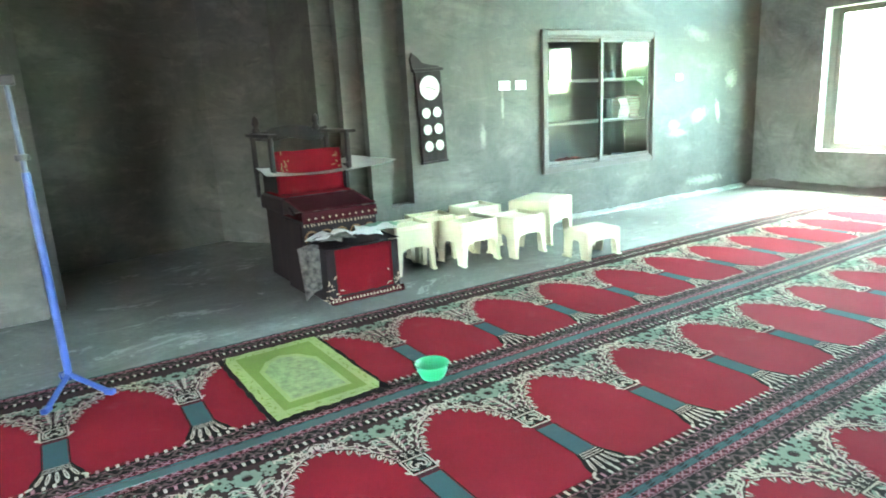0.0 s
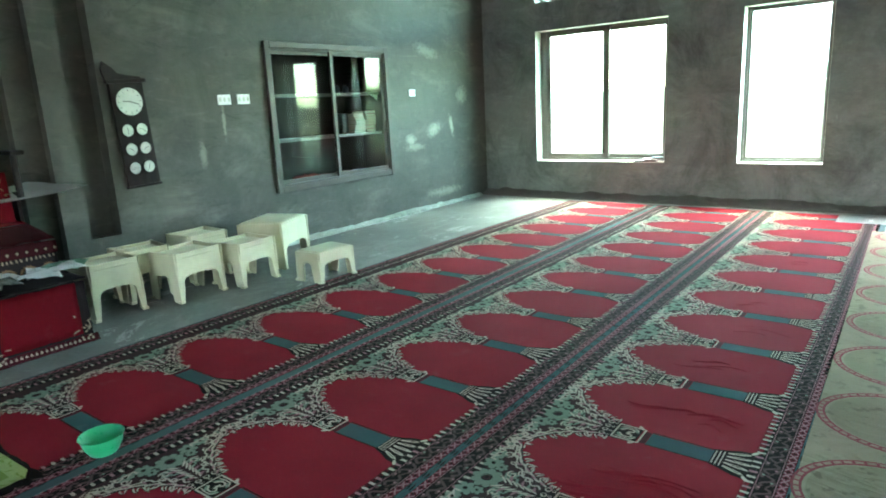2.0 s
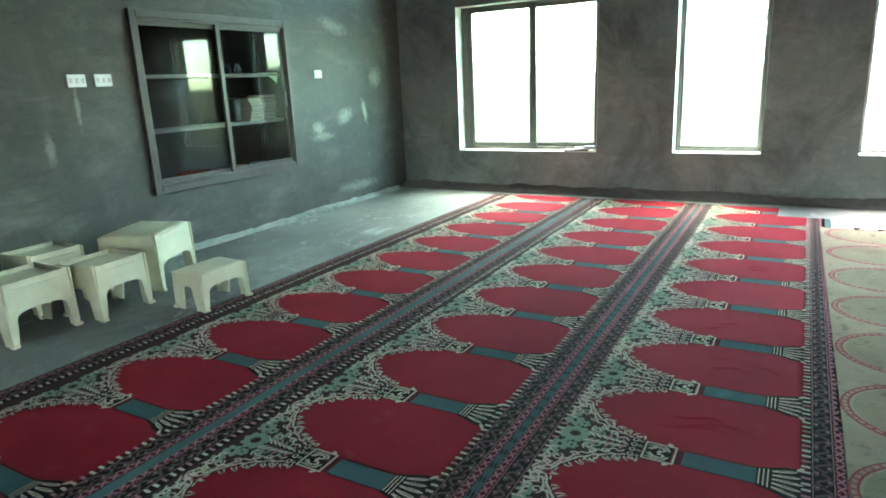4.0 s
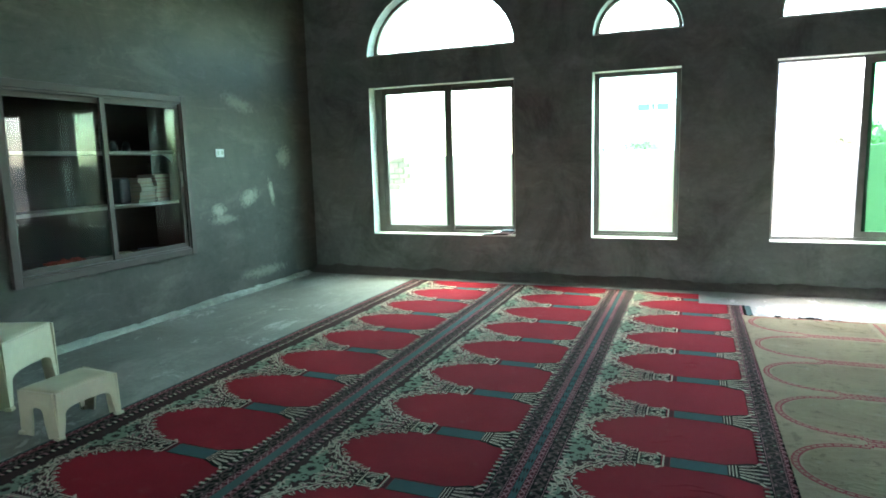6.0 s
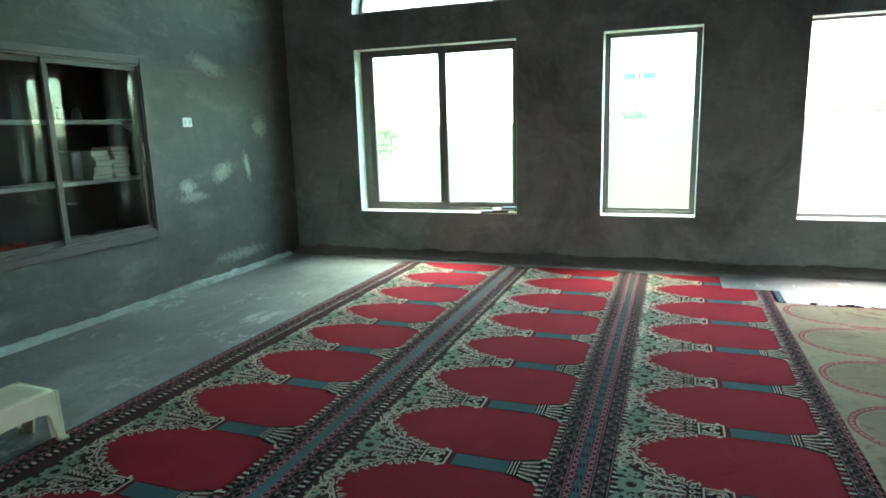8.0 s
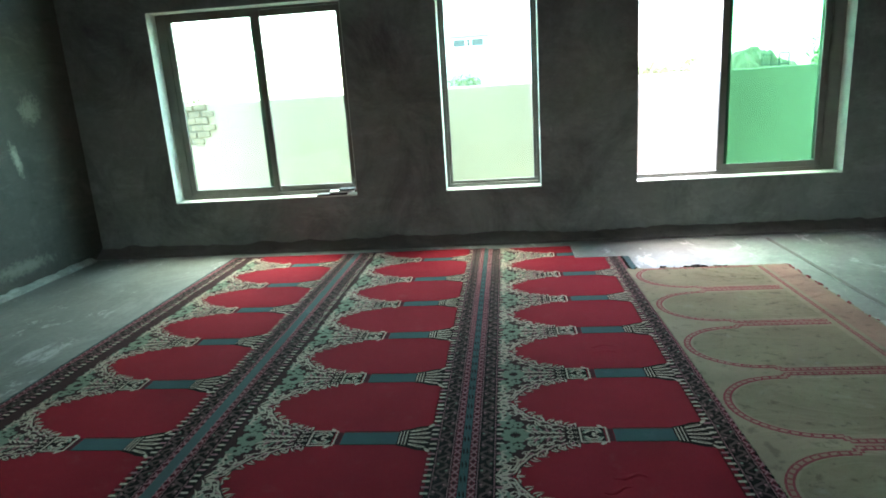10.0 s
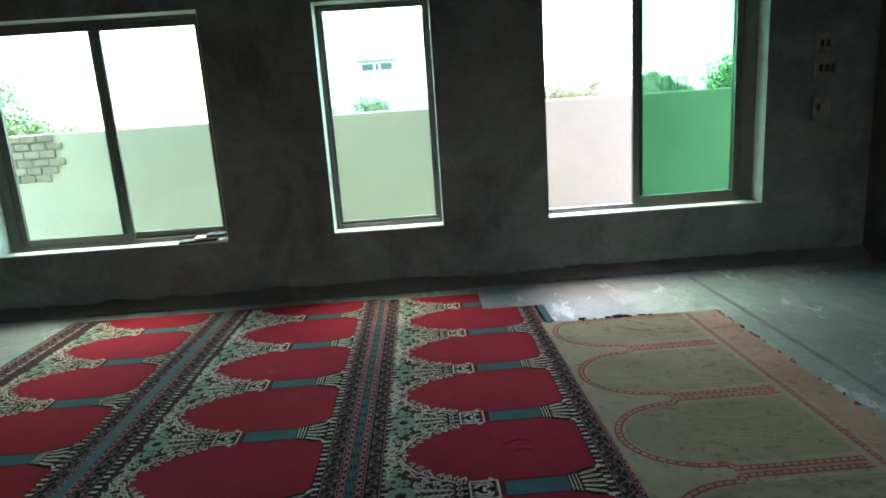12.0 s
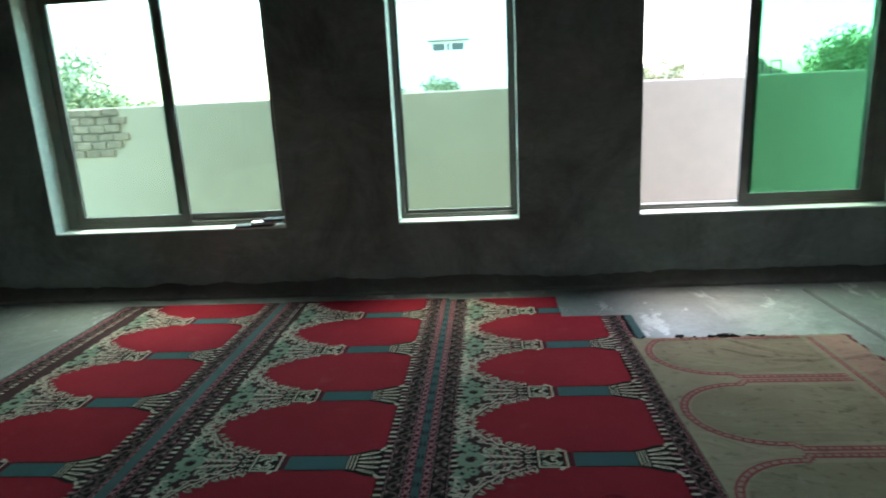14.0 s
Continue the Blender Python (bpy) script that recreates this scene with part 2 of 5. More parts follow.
M_SHELF = plain("shelf_board", (0.22, 0.21, 0.195), 0.6)
M_GRIME = plain("grimy_plastic", (0.23, 0.21, 0.18), 0.6, 0, 0.35, 20)
M_PRINT = plain("printed_grey_cloth", (0.13, 0.12, 0.10), 0.8, 0, 0.9, 22, 0.2)
M_INK = plain("black_ink", (0.02, 0.02, 0.02), 0.6, 0, 0.05)
M_RUST = plain("red_earth", (0.34, 0.22, 0.16), 0.95, 0, 0.35, 2, 0.4)


# ---- mesh helpers ----
def part(name, bm, material, parent=None, label=""):
    me = bpy.data.meshes.new(name)
    bm.normal_update()
    bm.to_mesh(me)
    bm.free()
    ob = new(name, me)
    me.materials.append(material)
    if parent is not None:
        ob.parent = parent
    if label:
        ob["label"] = label
    return ob


def thing(name, label, category, place=(0, 0, 0), group="", kind=""):
    ob = new(name)
    ob.empty_display_size = 0.05
    ob.location = place
    return tagged(ob, label, category, group, kind)


def box(bm, x0, x1, y0, y1, z0, z1, m=None):
    g = bmesh.ops.create_cube(bm, size=1.0)["verts"]
    for v in g:
        v.co = Vector((x0 + (v.co.x + 0.5) * (x1 - x0), y0 + (v.co.y + 0.5) * (y1 - y0), z0 + (v.co.z + 0.5) * (z1 - z0)))
        if m is not None:
            v.co = m @ v.co
    return g


def soft_box(x0, x1, y0, y1, z0, z1, r=0.006, seg=2, m=None):
    bm = bmesh.new()
    box(bm, x0, x1, y0, y1, z0, z1)
    bmesh.ops.bevel(bm, geom=bm.edges[:], offset=r, segments=seg, profile=0.6, affect="EDGES")
    if m is not None:
        bm.transform(m)
    return bm


def boxes(*specs):
    bm = bmesh.new()
    for s in specs:
        box(bm, *s)
    return bm


def tube(bm, a, b, r0, r1=None, n=12):
    r1 = r0 if r1 is None else r1
    a, b = Vector(a), Vector(b)
    d = b - a
    mat = Matrix.Translation((a + b) / 2) @ d.to_track_quat("Z", "Y").to_matrix().to_4x4()
    bmesh.ops.create_cone(bm, cap_ends=True, segments=n, radius1=r0, radius2=r1, depth=d.length, matrix=mat)
    return bm


def lathe(profile, n=24, m=None):
    """A turned body: profile of (radius, z)."""
    bm = bmesh.new()
    rings = [[bm.verts.new((r * math.cos(2 * math.pi * i / n), r * math.sin(2 * math.pi * i / n), z)) for i in range(n)] for r, z in profile]
    for p, q in zip(rings, rings[1:]):
        for i in range(n):
            bm.faces.new((p[i], p[(i + 1) % n], q[(i + 1) % n], q[i]))
    if m is not None:
        bm.transform(m)
    return bm


def prism(pts, axis, a, b):
    """A closed outline pushed along one axis from a to b."""
    bm = bmesh.new()

    def put(u, v, w):
        return {"x": (w, u, v), "y": (u, w, v), "z": (u, v, w)}[axis]
    lo = [bm.verts.new(put(u, v, a)) for u, v in pts]
    hi = [bm.verts.new(put(u, v, b)) for u, v in pts]
    bm.faces.new(lo)
    bm.faces.new(hi[::-1])
    for i in range(len(pts)):
        j = (i + 1) % len(pts)
        bm.faces.new((lo[i], hi[i], hi[j], lo[j]))
    bmesh.ops.recalc_face_normals(bm, faces=bm.faces[:])
    bmesh.ops.triangulate(bm, faces=[f for f in bm.faces if len(f.verts) > 4])
    return bm


def join(*bms):
    out = bmesh.new()
    for b in bms:
        me = bpy.data.meshes.new("tmp")
        b.to_mesh(me)
        b.free()
        out.from_mesh(me)
        bpy.data.meshes.remove(me)
    return out


def smooth(ob):
    for p in ob.data.polygons:
        p.use_smooth = True
    return ob


class Sheet:
    """Flat dyed shapes collected into one mesh."""

    def __init__(self):
        self.v, self.f = [], []

    def poly(self, pts, z):
        k = len(self.v)
        self.v += [(x, y, z) for x, y in pts]
        self.f.append(tuple(range(k, k + len(pts))))

    def rect(self, x0, x1, y0, y1, z):
        self.poly(((x0, y0), (x1, y0), (x1, y1), (x0, y1)), z)

    def ob(self, name, material, parent):
        me = bpy.data.meshes.new(name)
        me.from_pydata(self.v, [], self.f)
        bm = bmesh.new()
        bm.from_mesh(me)
        for f in bm.faces:
            if f.normal.z < 0:
                f.normal_flip()
        bm.to_mesh(me)
        bm.free()
        me.materials.append(material)
        ob = new(name, me)
        ob.parent = parent
        return ob


# ---- structure ----
XR, YW, YB, ZC = 8.16, 8.0, -5.0, 4.2
TH = 0.28
SILL, HEAD, FAN = 0.522, 2.350, 2.728
WINS = [(0.888, 2.760, 0.78), (3.637, 4.551, 0.46), (5.435, 7.255, 0.78)]

floor = tagged(part("floor", boxes((-2.4, XR + 0.3, YB - 0.3, YW, -0.3, 0.0)), M_FLOOR), "bare grey smooth cement floor with pale streaks", "floor", kind="structure")
tagged(part("ceiling", boxes((-2.4, XR + 0.3, YB - 0.3, YW + TH, ZC, ZC + 0.2)), M_CEIL), "grey concrete ceiling slab", "ceiling", kind="structure")
# The east and south openings are unseen, added to light the back of the room.
tagged(part("wall_east", boxes((XR, XR + 0.28, YB, -3.1, -0.3, ZC), (XR, XR + 0.28, -2.4, YW, -0.3, ZC), (XR, XR + 0.28, -3.1, -2.4, 2.1, ZC)), M_WALL_DIMMED), "grey cement plastered wall with an unseen opening added to let light in", "wall", kind="structure")
tagged(part("wall_south", boxes((-0.3, 5.0, YB - 0.28, YB, -0.3, ZC), (6.8, XR + 0.28, YB - 0.28, YB, -0.3, ZC), (5.0, 6.8, YB - 0.28, YB, 2.2, ZC)), M_WALL_DIMMED), "grey cement plastered wall with an unseen opening added to let light in", "wall", kind="structure")


def arch_pts(a, b, z, rise, n=20):
    c, h = (a + b) / 2, (b - a) / 2
    return [(c - h * math.cos(math.pi * i / n), z + rise * math.sin(math.pi * i / n)) for i in range(n + 1)]


def over_arch(bm, a, b, z, rise, top, y0, y1, axis="y"):
    """The masonry above an arch, from the curve up to top."""
    pts = arch_pts(a, b, z, rise)
    for (u0, v0), (u1, v1) in zip(pts, pts[1:]):
        vs = []
        for w in (y0, y1):
            for u, v in ((u0, v0), (u1, v1), (u1, top), (u0, top)):
                vs.append(bm.verts.new((u, w, v) if axis == "y" else (w, u, v)))
        for q in ((0, 1, 2, 3), (7, 6, 5, 4), (0, 4, 5, 1), (3, 2, 6, 7)):
            bm.faces.new([vs[i] for i in q])


# the wall with the three windows
bm = bmesh.new()
edges = [-0.3] + [e for w in WINS for e in w[:2]] + [XR + 0.28]
for i in range(0, len(edges), 2):
    box(bm, edges[i], edges[i + 1], YW, YW + TH, -0.3, ZC)
for a, b, rise in WINS:
    box(bm, a, b, YW, YW + TH, -0.3, SILL)
    box(bm, a, b, YW, YW + TH, HEAD, FAN)
    over_arch(bm, a, b, FAN, rise, ZC, YW, YW + TH)
bmesh.ops.recalc_face_normals(bm, faces=bm.faces[:])
wall_north = tagged(part("wall_north", bm, M_WALL_LIFTED), "unpainted cement plaster wall, colour lightened for its weak light, three window openings", "wall", kind="structure")

# pale lining of the openings
bm = bmesh.new()
for a, b, rise in WINS:
    for x0, x1 in ((a, a + 0.004), (b - 0.004, b)):
        box(bm, x0, x1, YW - 0.002, YW + TH, SILL, HEAD)
    box(bm, a + 0.004, b - 0.004, YW - 0.004, YW + TH, SILL, SILL + 0.012)
    box(bm, a + 0.004, b - 0.004, YW, YW + TH, HEAD - 0.004, HEAD)
    box(bm, a, b, YW, YW + TH, FAN, FAN + 0.006)
tagged(part("trim_reveals", bm, M_REVEAL), "pale cement window reveals and sills", "window reveal", kind="structure")


def fillet(name, length, seed, m, depth=0.24, height=0.11, material=M_FILLET):
    """A rough mortar fillet running along a wall foot."""
    rng = random.Random(seed)
    bm = bmesh.new()
    n = int(length / 0.06)
    prev = None
    for i in range(n + 1):
        u = i * length / n
        w = noise.noise((u * 1.1, seed, 0)) * 0.5 + noise.noise((u * 4.3, seed, 3)) * 0.3
        d = depth * (0.85 + 0.35 * w)
        h = height * (0.9 + 0.7 * w) + rng.uniform(-0.008, 0.008)
        prof = [(0.0, -0.01), (d, -0.01), (d * 0.93, 0.018 + rng.uniform(0, 0.008)), (d * 0.55, h * 0.62), (d * 0.22, h * 0.93), (0.02, h), (0.0, h)]
        ring = [bm.verts.new((u, p, z)) for p, z in prof]
        if prev:
            for a, b, c, e in zip(prev, prev[1:], ring[1:], ring):
                bm.faces.new((a, b, c, e))
        prev = ring
    bmesh.ops.recalc_face_normals(bm, faces=bm.faces[:])
    bm.transform(m)
    return tagged(part(name, bm, material), "rough grey mortar skirting along the wall foot", "skirting", kind="structure")


fillet("baseboard_north", XR, 3, Matrix(((1, 0, 0, 0), (0, -1, 0, YW + 0.002), (0, 0, 1, 0), (0, 0, 0, 1))), 0.15, 0.10, M_SKIRT)
fillet("baseboard_west", 5.8, 8, Matrix(((0, 1, 0, -0.002), (1, 0, 0, 2.0), (0, 0, 1, 0), (0, 0, 0, 1))), 0.07, 0.055)

# wall with the prayer niche and the cabinet recess
CY0, CY1, CZ0, CZ1 = 3.977, 5.72, 0.64, 2.06
bm = bmesh.new()
T = 0.45
NA, NB, SPR = -0.96, 1.78, 2.85
box(bm, -T, 0, NB + 0.2, 2.227, -0.3, 0.46)
box(bm, -T, -0.13, NB + 0.2, 2.227, 0.46, 3.3)
box(bm, -T, 0, NB + 0.2, 2.227, 3.3, ZC)
box(bm, -T, 0, 2.227, CY0, -0.3, ZC)
box(bm, -T, 0, CY0, CY1, -0.3, CZ0)
box(bm, -T, 0, CY0, CY1, CZ1, ZC)
box(bm, -T, 0, CY1, YW, -0.3, ZC)
box(bm, -T, 0, YB - 0.28, NA - 0.1, -0.3, ZC)
box(bm, -T, 0, NA - 0.1, NA, -0.3, ZC)
box(bm, -T, 0, NB, NB + 0.2, -0.3, ZC)
over_arch(bm, NA, NB, SPR, 1.2, ZC, -T, 0, "x")
for k, (ins, x0, x1) in enumerate(((0.0, 0, 0), (0.2, -T, -0.09), (0.4, -T, -0.19))):
    if k == 0:
        continue
    a0, b0 = NA + (ins - 0.2) * 0.3, NB - (ins - 0.2)
    a1, b1 = NA + ins * 0.3, NB - ins
    box(bm, x0, x1, a0, a1, -0.3, ZC)
    box(bm, x0, x1, b1, b0, -0.3, ZC)
    over_arch(bm, a1, b1, SPR, 1.2 - ins * 0.7, ZC, x0 + 0.004 * k, x1, "x")
bmesh.ops.recalc_face_normals(bm, faces=bm.faces[:])
tagged(part("wall_west", bm, M_WALL_DIMMED), "grey cement plaster wall, colour darkened against window light, with an arched prayer niche", "wall", kind="structure")

# Recess back and sides, coloured dark in place of interior shade.
tagged(part("wall_cabinet_back", boxes((-T - 0.1, -T + 0.04, CY0 - 0.05, CY1 + 0.05, CZ0 - 0.05, CZ1 + 0.05), (-T + 0.04, -0.06, CY0 - 0.02, CY0 + 0.003, CZ0, CZ1), (-T + 0.04, -0.06, CY1 - 0.003, CY1 + 0.02, CZ0, CZ1), (-T + 0.04, -0.06, CY0 + 0.003, CY1 - 0.003, CZ1 - 0.003, CZ1 + 0.02)), M_RECESS_SHADE), "back and sides of the wall cabinet recess, coloured dark for shade", "wall", kind="structure")

# apse behind the niche: facets round the back
bm = bmesh.new()
plan = [(-0.44, 1.39), (-1.2, 1.34), (-1.97, 0.82), (-1.62, -0.9), (-1.2, -1.06), (-0.44, -1.08)]
back = [(x - 0.12 * (x < -1), y + (0.12 if y > 0 else -0.12)) for x, y in plan]
rows = [[bm.verts.new((x, y, z)) for x, y in ring] for ring in (plan, back) for z in (-0.3, ZC)]
for i in range(len(plan) - 1):
    for p, q in ((0, 1), (3, 2), (1, 3), (2, 0)):
        bm.faces.new((rows[p][i], rows[p][i + 1], rows[q][i + 1], rows[q][i]))
for i in (0, len(plan) - 1):
    bm.faces.new((rows[0][i], rows[1][i], rows[3][i], rows[2][i]))
bmesh.ops.recalc_face_normals(bm, faces=bm.faces[:])
tagged(part("wall_niche", bm, M_WALL_DIMMED), "shaded grey plaster apse of the prayer niche", "wall", kind="structure")


# ---- windows ----
def sash(bm, x0, x1, z0, z1, y, w=0.055, d=0.03):
    box(bm, x0, x0 + w, y, y + d, z0, z1)
    box(bm, x1 - w, x1, y, y + d, z0, z1)
    box(bm, x0 + w, x1 - w, y, y + d, z0, z0 + w)
    box(bm, x0 + w, x1 - w, y, y + d, z1 - w, z1)
    return bm


def glass(name, x0, x1, z0, z1, y, material, parent):
    ob = part(name, boxes((x0, x1, y, y + 0.005, z0, z1)), material, parent)
    ob.visible_shadow = False
    return ob


def window(name, a, b, label, jl, jr, sashes, rail=0.035):
    """A framed window; jl, jr: widths of its jambs; sashes: (from, to, depth, glass)."""
    w = thing(name, label, "window", (0, 0, 0), kind="structure")
    y = YW + 0.16
    z0, z1 = SILL + 0.013, HEAD - 0.005
    part("jamb", boxes((a + 0.005, a + jl, y, y + 0.09, z0, z1)), M_ALU, w)
    part("jamb", boxes((b - jr, b - 0.005, y, y + 0.09, z0, z1)), M_ALU, w)
    part("bottom_track", boxes((a + jl, b - jr, y, y + 0.09, z0, z0 + rail), (a + jl, b - jr, y - 0.012, y - 0.002, z0, z0 + rail * 0.5)), M_ALU, w)
    part("top_track", boxes((a + jl, b - jr, y, y + 0.09, z1 - rail * 0.6, z1)), M_ALU, w)
    for x0, x1, dy, sw, g in sashes:
        s = part("sash", sash(bmesh.new(), x0, x1, z0 + rail - 0.004, z1 - rail * 0.6 + 0.004, y + dy, sw), M_ALU, w)
        glass("pane", x0 + sw - 0.005, x1 - sw + 0.005, z0 + rail + sw - 0.01, z1 - rail * 0.6 - sw + 0.01, y + dy + 0.012, g, s)
        if sw > 0.05:
            part("latch", soft_box(x1 - 0.04, x1 - 0.02, y + dy - 0.012, y + dy, 1.32, 1.46, 0.004), M_ALU, s)
    return w


a, b = WINS[0][:2]
window("window_1", a, b, "two-leaf bronze aluminium sliding window, closed, pale green glass", 0.095, 0.04, [(a + 0.09, 1.925, 0.012, 0.06, M_GLASS), (1.815, b - 0.035, 0.048, 0.06, M_GLASS)])
a, b = WINS[1][:2]
window("window_2", a, b, "narrow fixed bronze aluminium window with pale green glass", 0.032, 0.032, [(a + 0.028, b - 0.028, 0.03, 0.03, M_GLASS)], 0.03)
a, b = WINS[2][:2]
window("window_3", a, b, "bronze sliding window, half open, green leaves stacked", 0.035, 0.12, [(6.205, b - 0.115, 0.012, 0.06, M_GLASS_DEEP), (6.245, b - 0.117, 0.048, 0.06, M_GLASS)])


def fan_window(name, a, b, rise):
    w = thing(name, "arched fanlight with a bronze frame above the window", "window", kind="structure")
    y = YW + 0.17
    outer = arch_pts(a + 0.004, b - 0.004, FAN + 0.008, rise - 0.004)
    inner = arch_pts(a + 0.05, b - 0.05, FAN + 0.05, rise - 0.09)
    bm = bmesh.new()
    for (p, q, r, s) in zip(outer, outer[1:], inner[1:], inner):
        f = [bm.verts.new((u, y, v)) for u, v in (p, q, r, s)]
        k = [bm.verts.new((u, y + 0.06, v)) for u, v in (p, q, r, s)]
        bm.faces.new(f)
        bm.faces.new(k[::-1])
        bm.faces.new((f[2], f[3], k[3], k[2]))
    box(bm, a + 0.006, b - 0.006, y, y + 0.06, FAN + 0.008, FAN + 0.05)
    bmesh.ops.recalc_face_normals(bm, faces=bm.faces[:])
    part("window_frame", bm, M_ALU, w)
    g = part("pane", prism(inner, "y", y + 0.02, y + 0.025), M_GLASS, w)
    g.visible_shadow = False


for i, (a, b, rise) in enumerate(WINS):
    fan_window("window_%d" % (i + 4), a, b, rise)


# ---- outside ----
g = boxes((-300, 300, -300, 400, -0.6, -0.35))
tagged(part("ground", g, M_GROUND), "dry bare earth outside the building", "ground", kind="structure")
yard = thing("boundary_wall", "plastered beige boundary wall with a bare brick patch", "wall", kind="structure")
BY = 9.85
part("wall_body", join(soft_box(-14, 22, BY, BY + 0.23, -0.5, 1.50, 0.02)), M_OUT, yard)
rng = random.Random(5)
part("mortar_bed", soft_box(-0.85, 0.47, BY - 0.006, BY + 0.02, 1.125, 1.492, 0.004, 1), plain("brown_mortar", (0.25, 0.195, 0.155), 0.95, 0, 0.35, 14, 0.4), yard)
for r in range(6):
    for c in range(8):
        z = 1.03 + r * 0.085
        x = -0.72 + c * 0.172 + (0.086 if r % 2 else 0)
        if x > 0.53 - abs(r - 2.5) * 0.03 or (r == 0 and c < 4) or (r == 1 and c < 2):
            continue
        w, h = 0.083 * rng.uniform(0.88, 1.03), 0.039 * rng.uniform(0.9, 1.06)
        x, z = x + rng.uniform(-0.008, 0.008), z + rng.uniform(-0.003, 0.003)
        part("brick", soft_box(-w, w, -0.016 - rng.uniform(0, 0.012), 0.02, -h, h, 0.008, 1, pose(x, BY, z, 0, rng.uniform(-3, 3), rng.uniform(-2, 2))), M_BRICK, yard)

# Unseen screen, added to dim the east opening and its reflection in the cabinet.
tagged(part("wall_light_screen", boxes((XR + 2.4, XR + 2.6, -7.0, 1.5, -0.5, 2.1)), M_OUT), "unseen pale screen wall added to cut light through the east opening", "wall", kind="structure")


# ---- carpets ----
PITCH = 0.5975
ZT = 0.006


def leaf_shape(cx, cy, ang, ln, wd, curl=0.0):
    """A small teardrop leaf as an outline."""
    out = []
    ca, sa = math.cos(ang), math.sin(ang)
    for s, w in ((0, 0), (0.25, 0.8), (0.55, 1.0), (0.8, 0.6), (1.0, 0.0), (0.8, -0.45), (0.55, -0.7), (0.25, -0.6)):
        u, v = s * ln, w * wd * 0.5 + curl * ln * s * s
        out.append((cx + u * ca - v * sa, cy + u * sa + v * ca))
    return out


def field_half(u):
    """Half height of the red field at u, its distance from the bar's inner end towards the arch tip."""
    if u < 0.02:
        return 0.243
    return 0.243 * max(0.0, 1 - ((u - 0.02) / 0.40) ** 2.1) ** 0.62


def lobe(cx, cy, ang, ln, wd):
    """A blunt petal as an outline."""
    ca, sa = math.cos(ang), math.sin(ang)
    return [(cx + u * ln * ca - v * wd * sa, cy + u * ln * sa + v * wd * ca) for u, v in ((0, -0.28), (0.45, -0.5), (0.8, -0.45), (1.0, -0.12), (1.0, 0.12), (0.8, 0.45), (0.45, 0.5), (0, 0.28))]


def ring_shape(cx, cy, r, n=8):
    return [(cx + r * math.cos(k * 6.2832 / n), cy + r * math.sin(k * 6.2832 / n)) for k in range(n)]


def motif(rng):
    """Leaves and scrolls of one column, in metres from the bar's right end; the column runs along y = 0."""
    cream, mint, dark, pink, over = [], [], [], [], []

    def grown(pts, k):
        """The outline pushed out by k all round."""
        cx, cy = sum(p[0] for p in pts) / len(pts), sum(p[1] for p in pts) / len(pts)
        out = []
        for x, y in pts:
            d = math.hypot(x - cx, y - cy) or 1
            out.append((x + (x - cx) / d * k, y + (y - cy) / d * k))
        return out

    def both(store, pts, rim=0.0):
        for q in (pts, [(x, -y) for x, y in pts[::-1]]):
            store.append(q)
            if rim:
                dark.append(grown(q, rim))

    def stem(store, line, w, rim=0.0):
        for (ax, ay), (bx, by) in zip(line, line[1:]):
            d = math.hypot(bx - ax, by - ay) or 1
            nx, ny = (ay - by) / d * w / 2, (bx - ax) / d * w / 2
            both(store, [(ax - nx, ay - ny), (bx - nx, by - ny), (bx + nx, by + ny), (ax + nx, ay + ny)], rim)

    # base: three collar rings and a bud of five blunt petals on a dark ground
    dark.append([(0.0, -0.060), (0.04, -0.072), (0.09, -0.096), (0.14, -0.104), (0.148, -0.05), (0.162, 0), (0.148, 0.05), (0.14, 0.104), (0.09, 0.096), (0.04, 0.072), (0.0, 0.060)])
    for i in range(5):
        k = i - 2
        cream.append(lobe(0.050, k * 0.025, k * 0.17, 0.100 - 0.008 * abs(k), 0.0165))
        over.append(lobe(0.070, k * 0.0285, k * 0.17, 0.055, 0.0045))
    for i in range(3):
        u = 0.006 + i * 0.0145
        cream.append([(u, -0.050 - i * 0.004), (u + 0.005, -0.050 - i * 0.004), (u + 0.005, 0.050 + i * 0.004), (u, 0.050 + i * 0.004)])
    for s in (-1, 1):
        cream.append(lobe(0.128, s * 0.085, s * 0.9, 0.035, 0.016))
    # capital: two ranks of ringlets and a scrolled panel
    dark.append([(-0.452, -0.074), (-0.398, -0.074), (-0.398, 0.074), (-0.452, 0.074)])
    for u, rr in ((-0.434, 0.0135), (-0.410, 0.0075)):
        for i in range(4):
            y = (i - 1.5) * 0.036
            cream.append(ring_shape(u, y, rr))
            over.append(ring_shape(u, y, rr * 0.62, 6))
    for s in (-1, 1):
        cream.append([(-0.395, s * 0.062), (-0.278, s * 0.062), (-0.278, s * 0.054), (-0.395, s * 0.054)])
        cream.append(lobe(-0.292, s * 0.058, s * 2.4, 0.03, 0.016))
    for u in (-0.396, -0.284):
        cream.append([(u, -0.058), (u + 0.008, -0.058), (u + 0.008, 0.058), (u, 0.058)])
    both(mint, leaf_shape(-0.384, 0.012, 0.5, 0.05, 0.022, 0.3))
    both(mint, leaf_shape(-0.296, 0.016, 2.5, 0.045, 0.02, -0.3))
    stem(cream, [(-0.372, 0.012), (-0.352, 0.032), (-0.330, 0.034), (-0.316, 0.020), (-0.326, 0.008), (-0.342, 0.014)], 0.008, 0.003)
    stem(cream, [(-0.384, 0.040), (-0.352, 0.046), (-0.312, 0.044), (-0.300, 0.024)], 0.005)
    cream.append(ring_shape(-0.338, 0.0, 0.008))
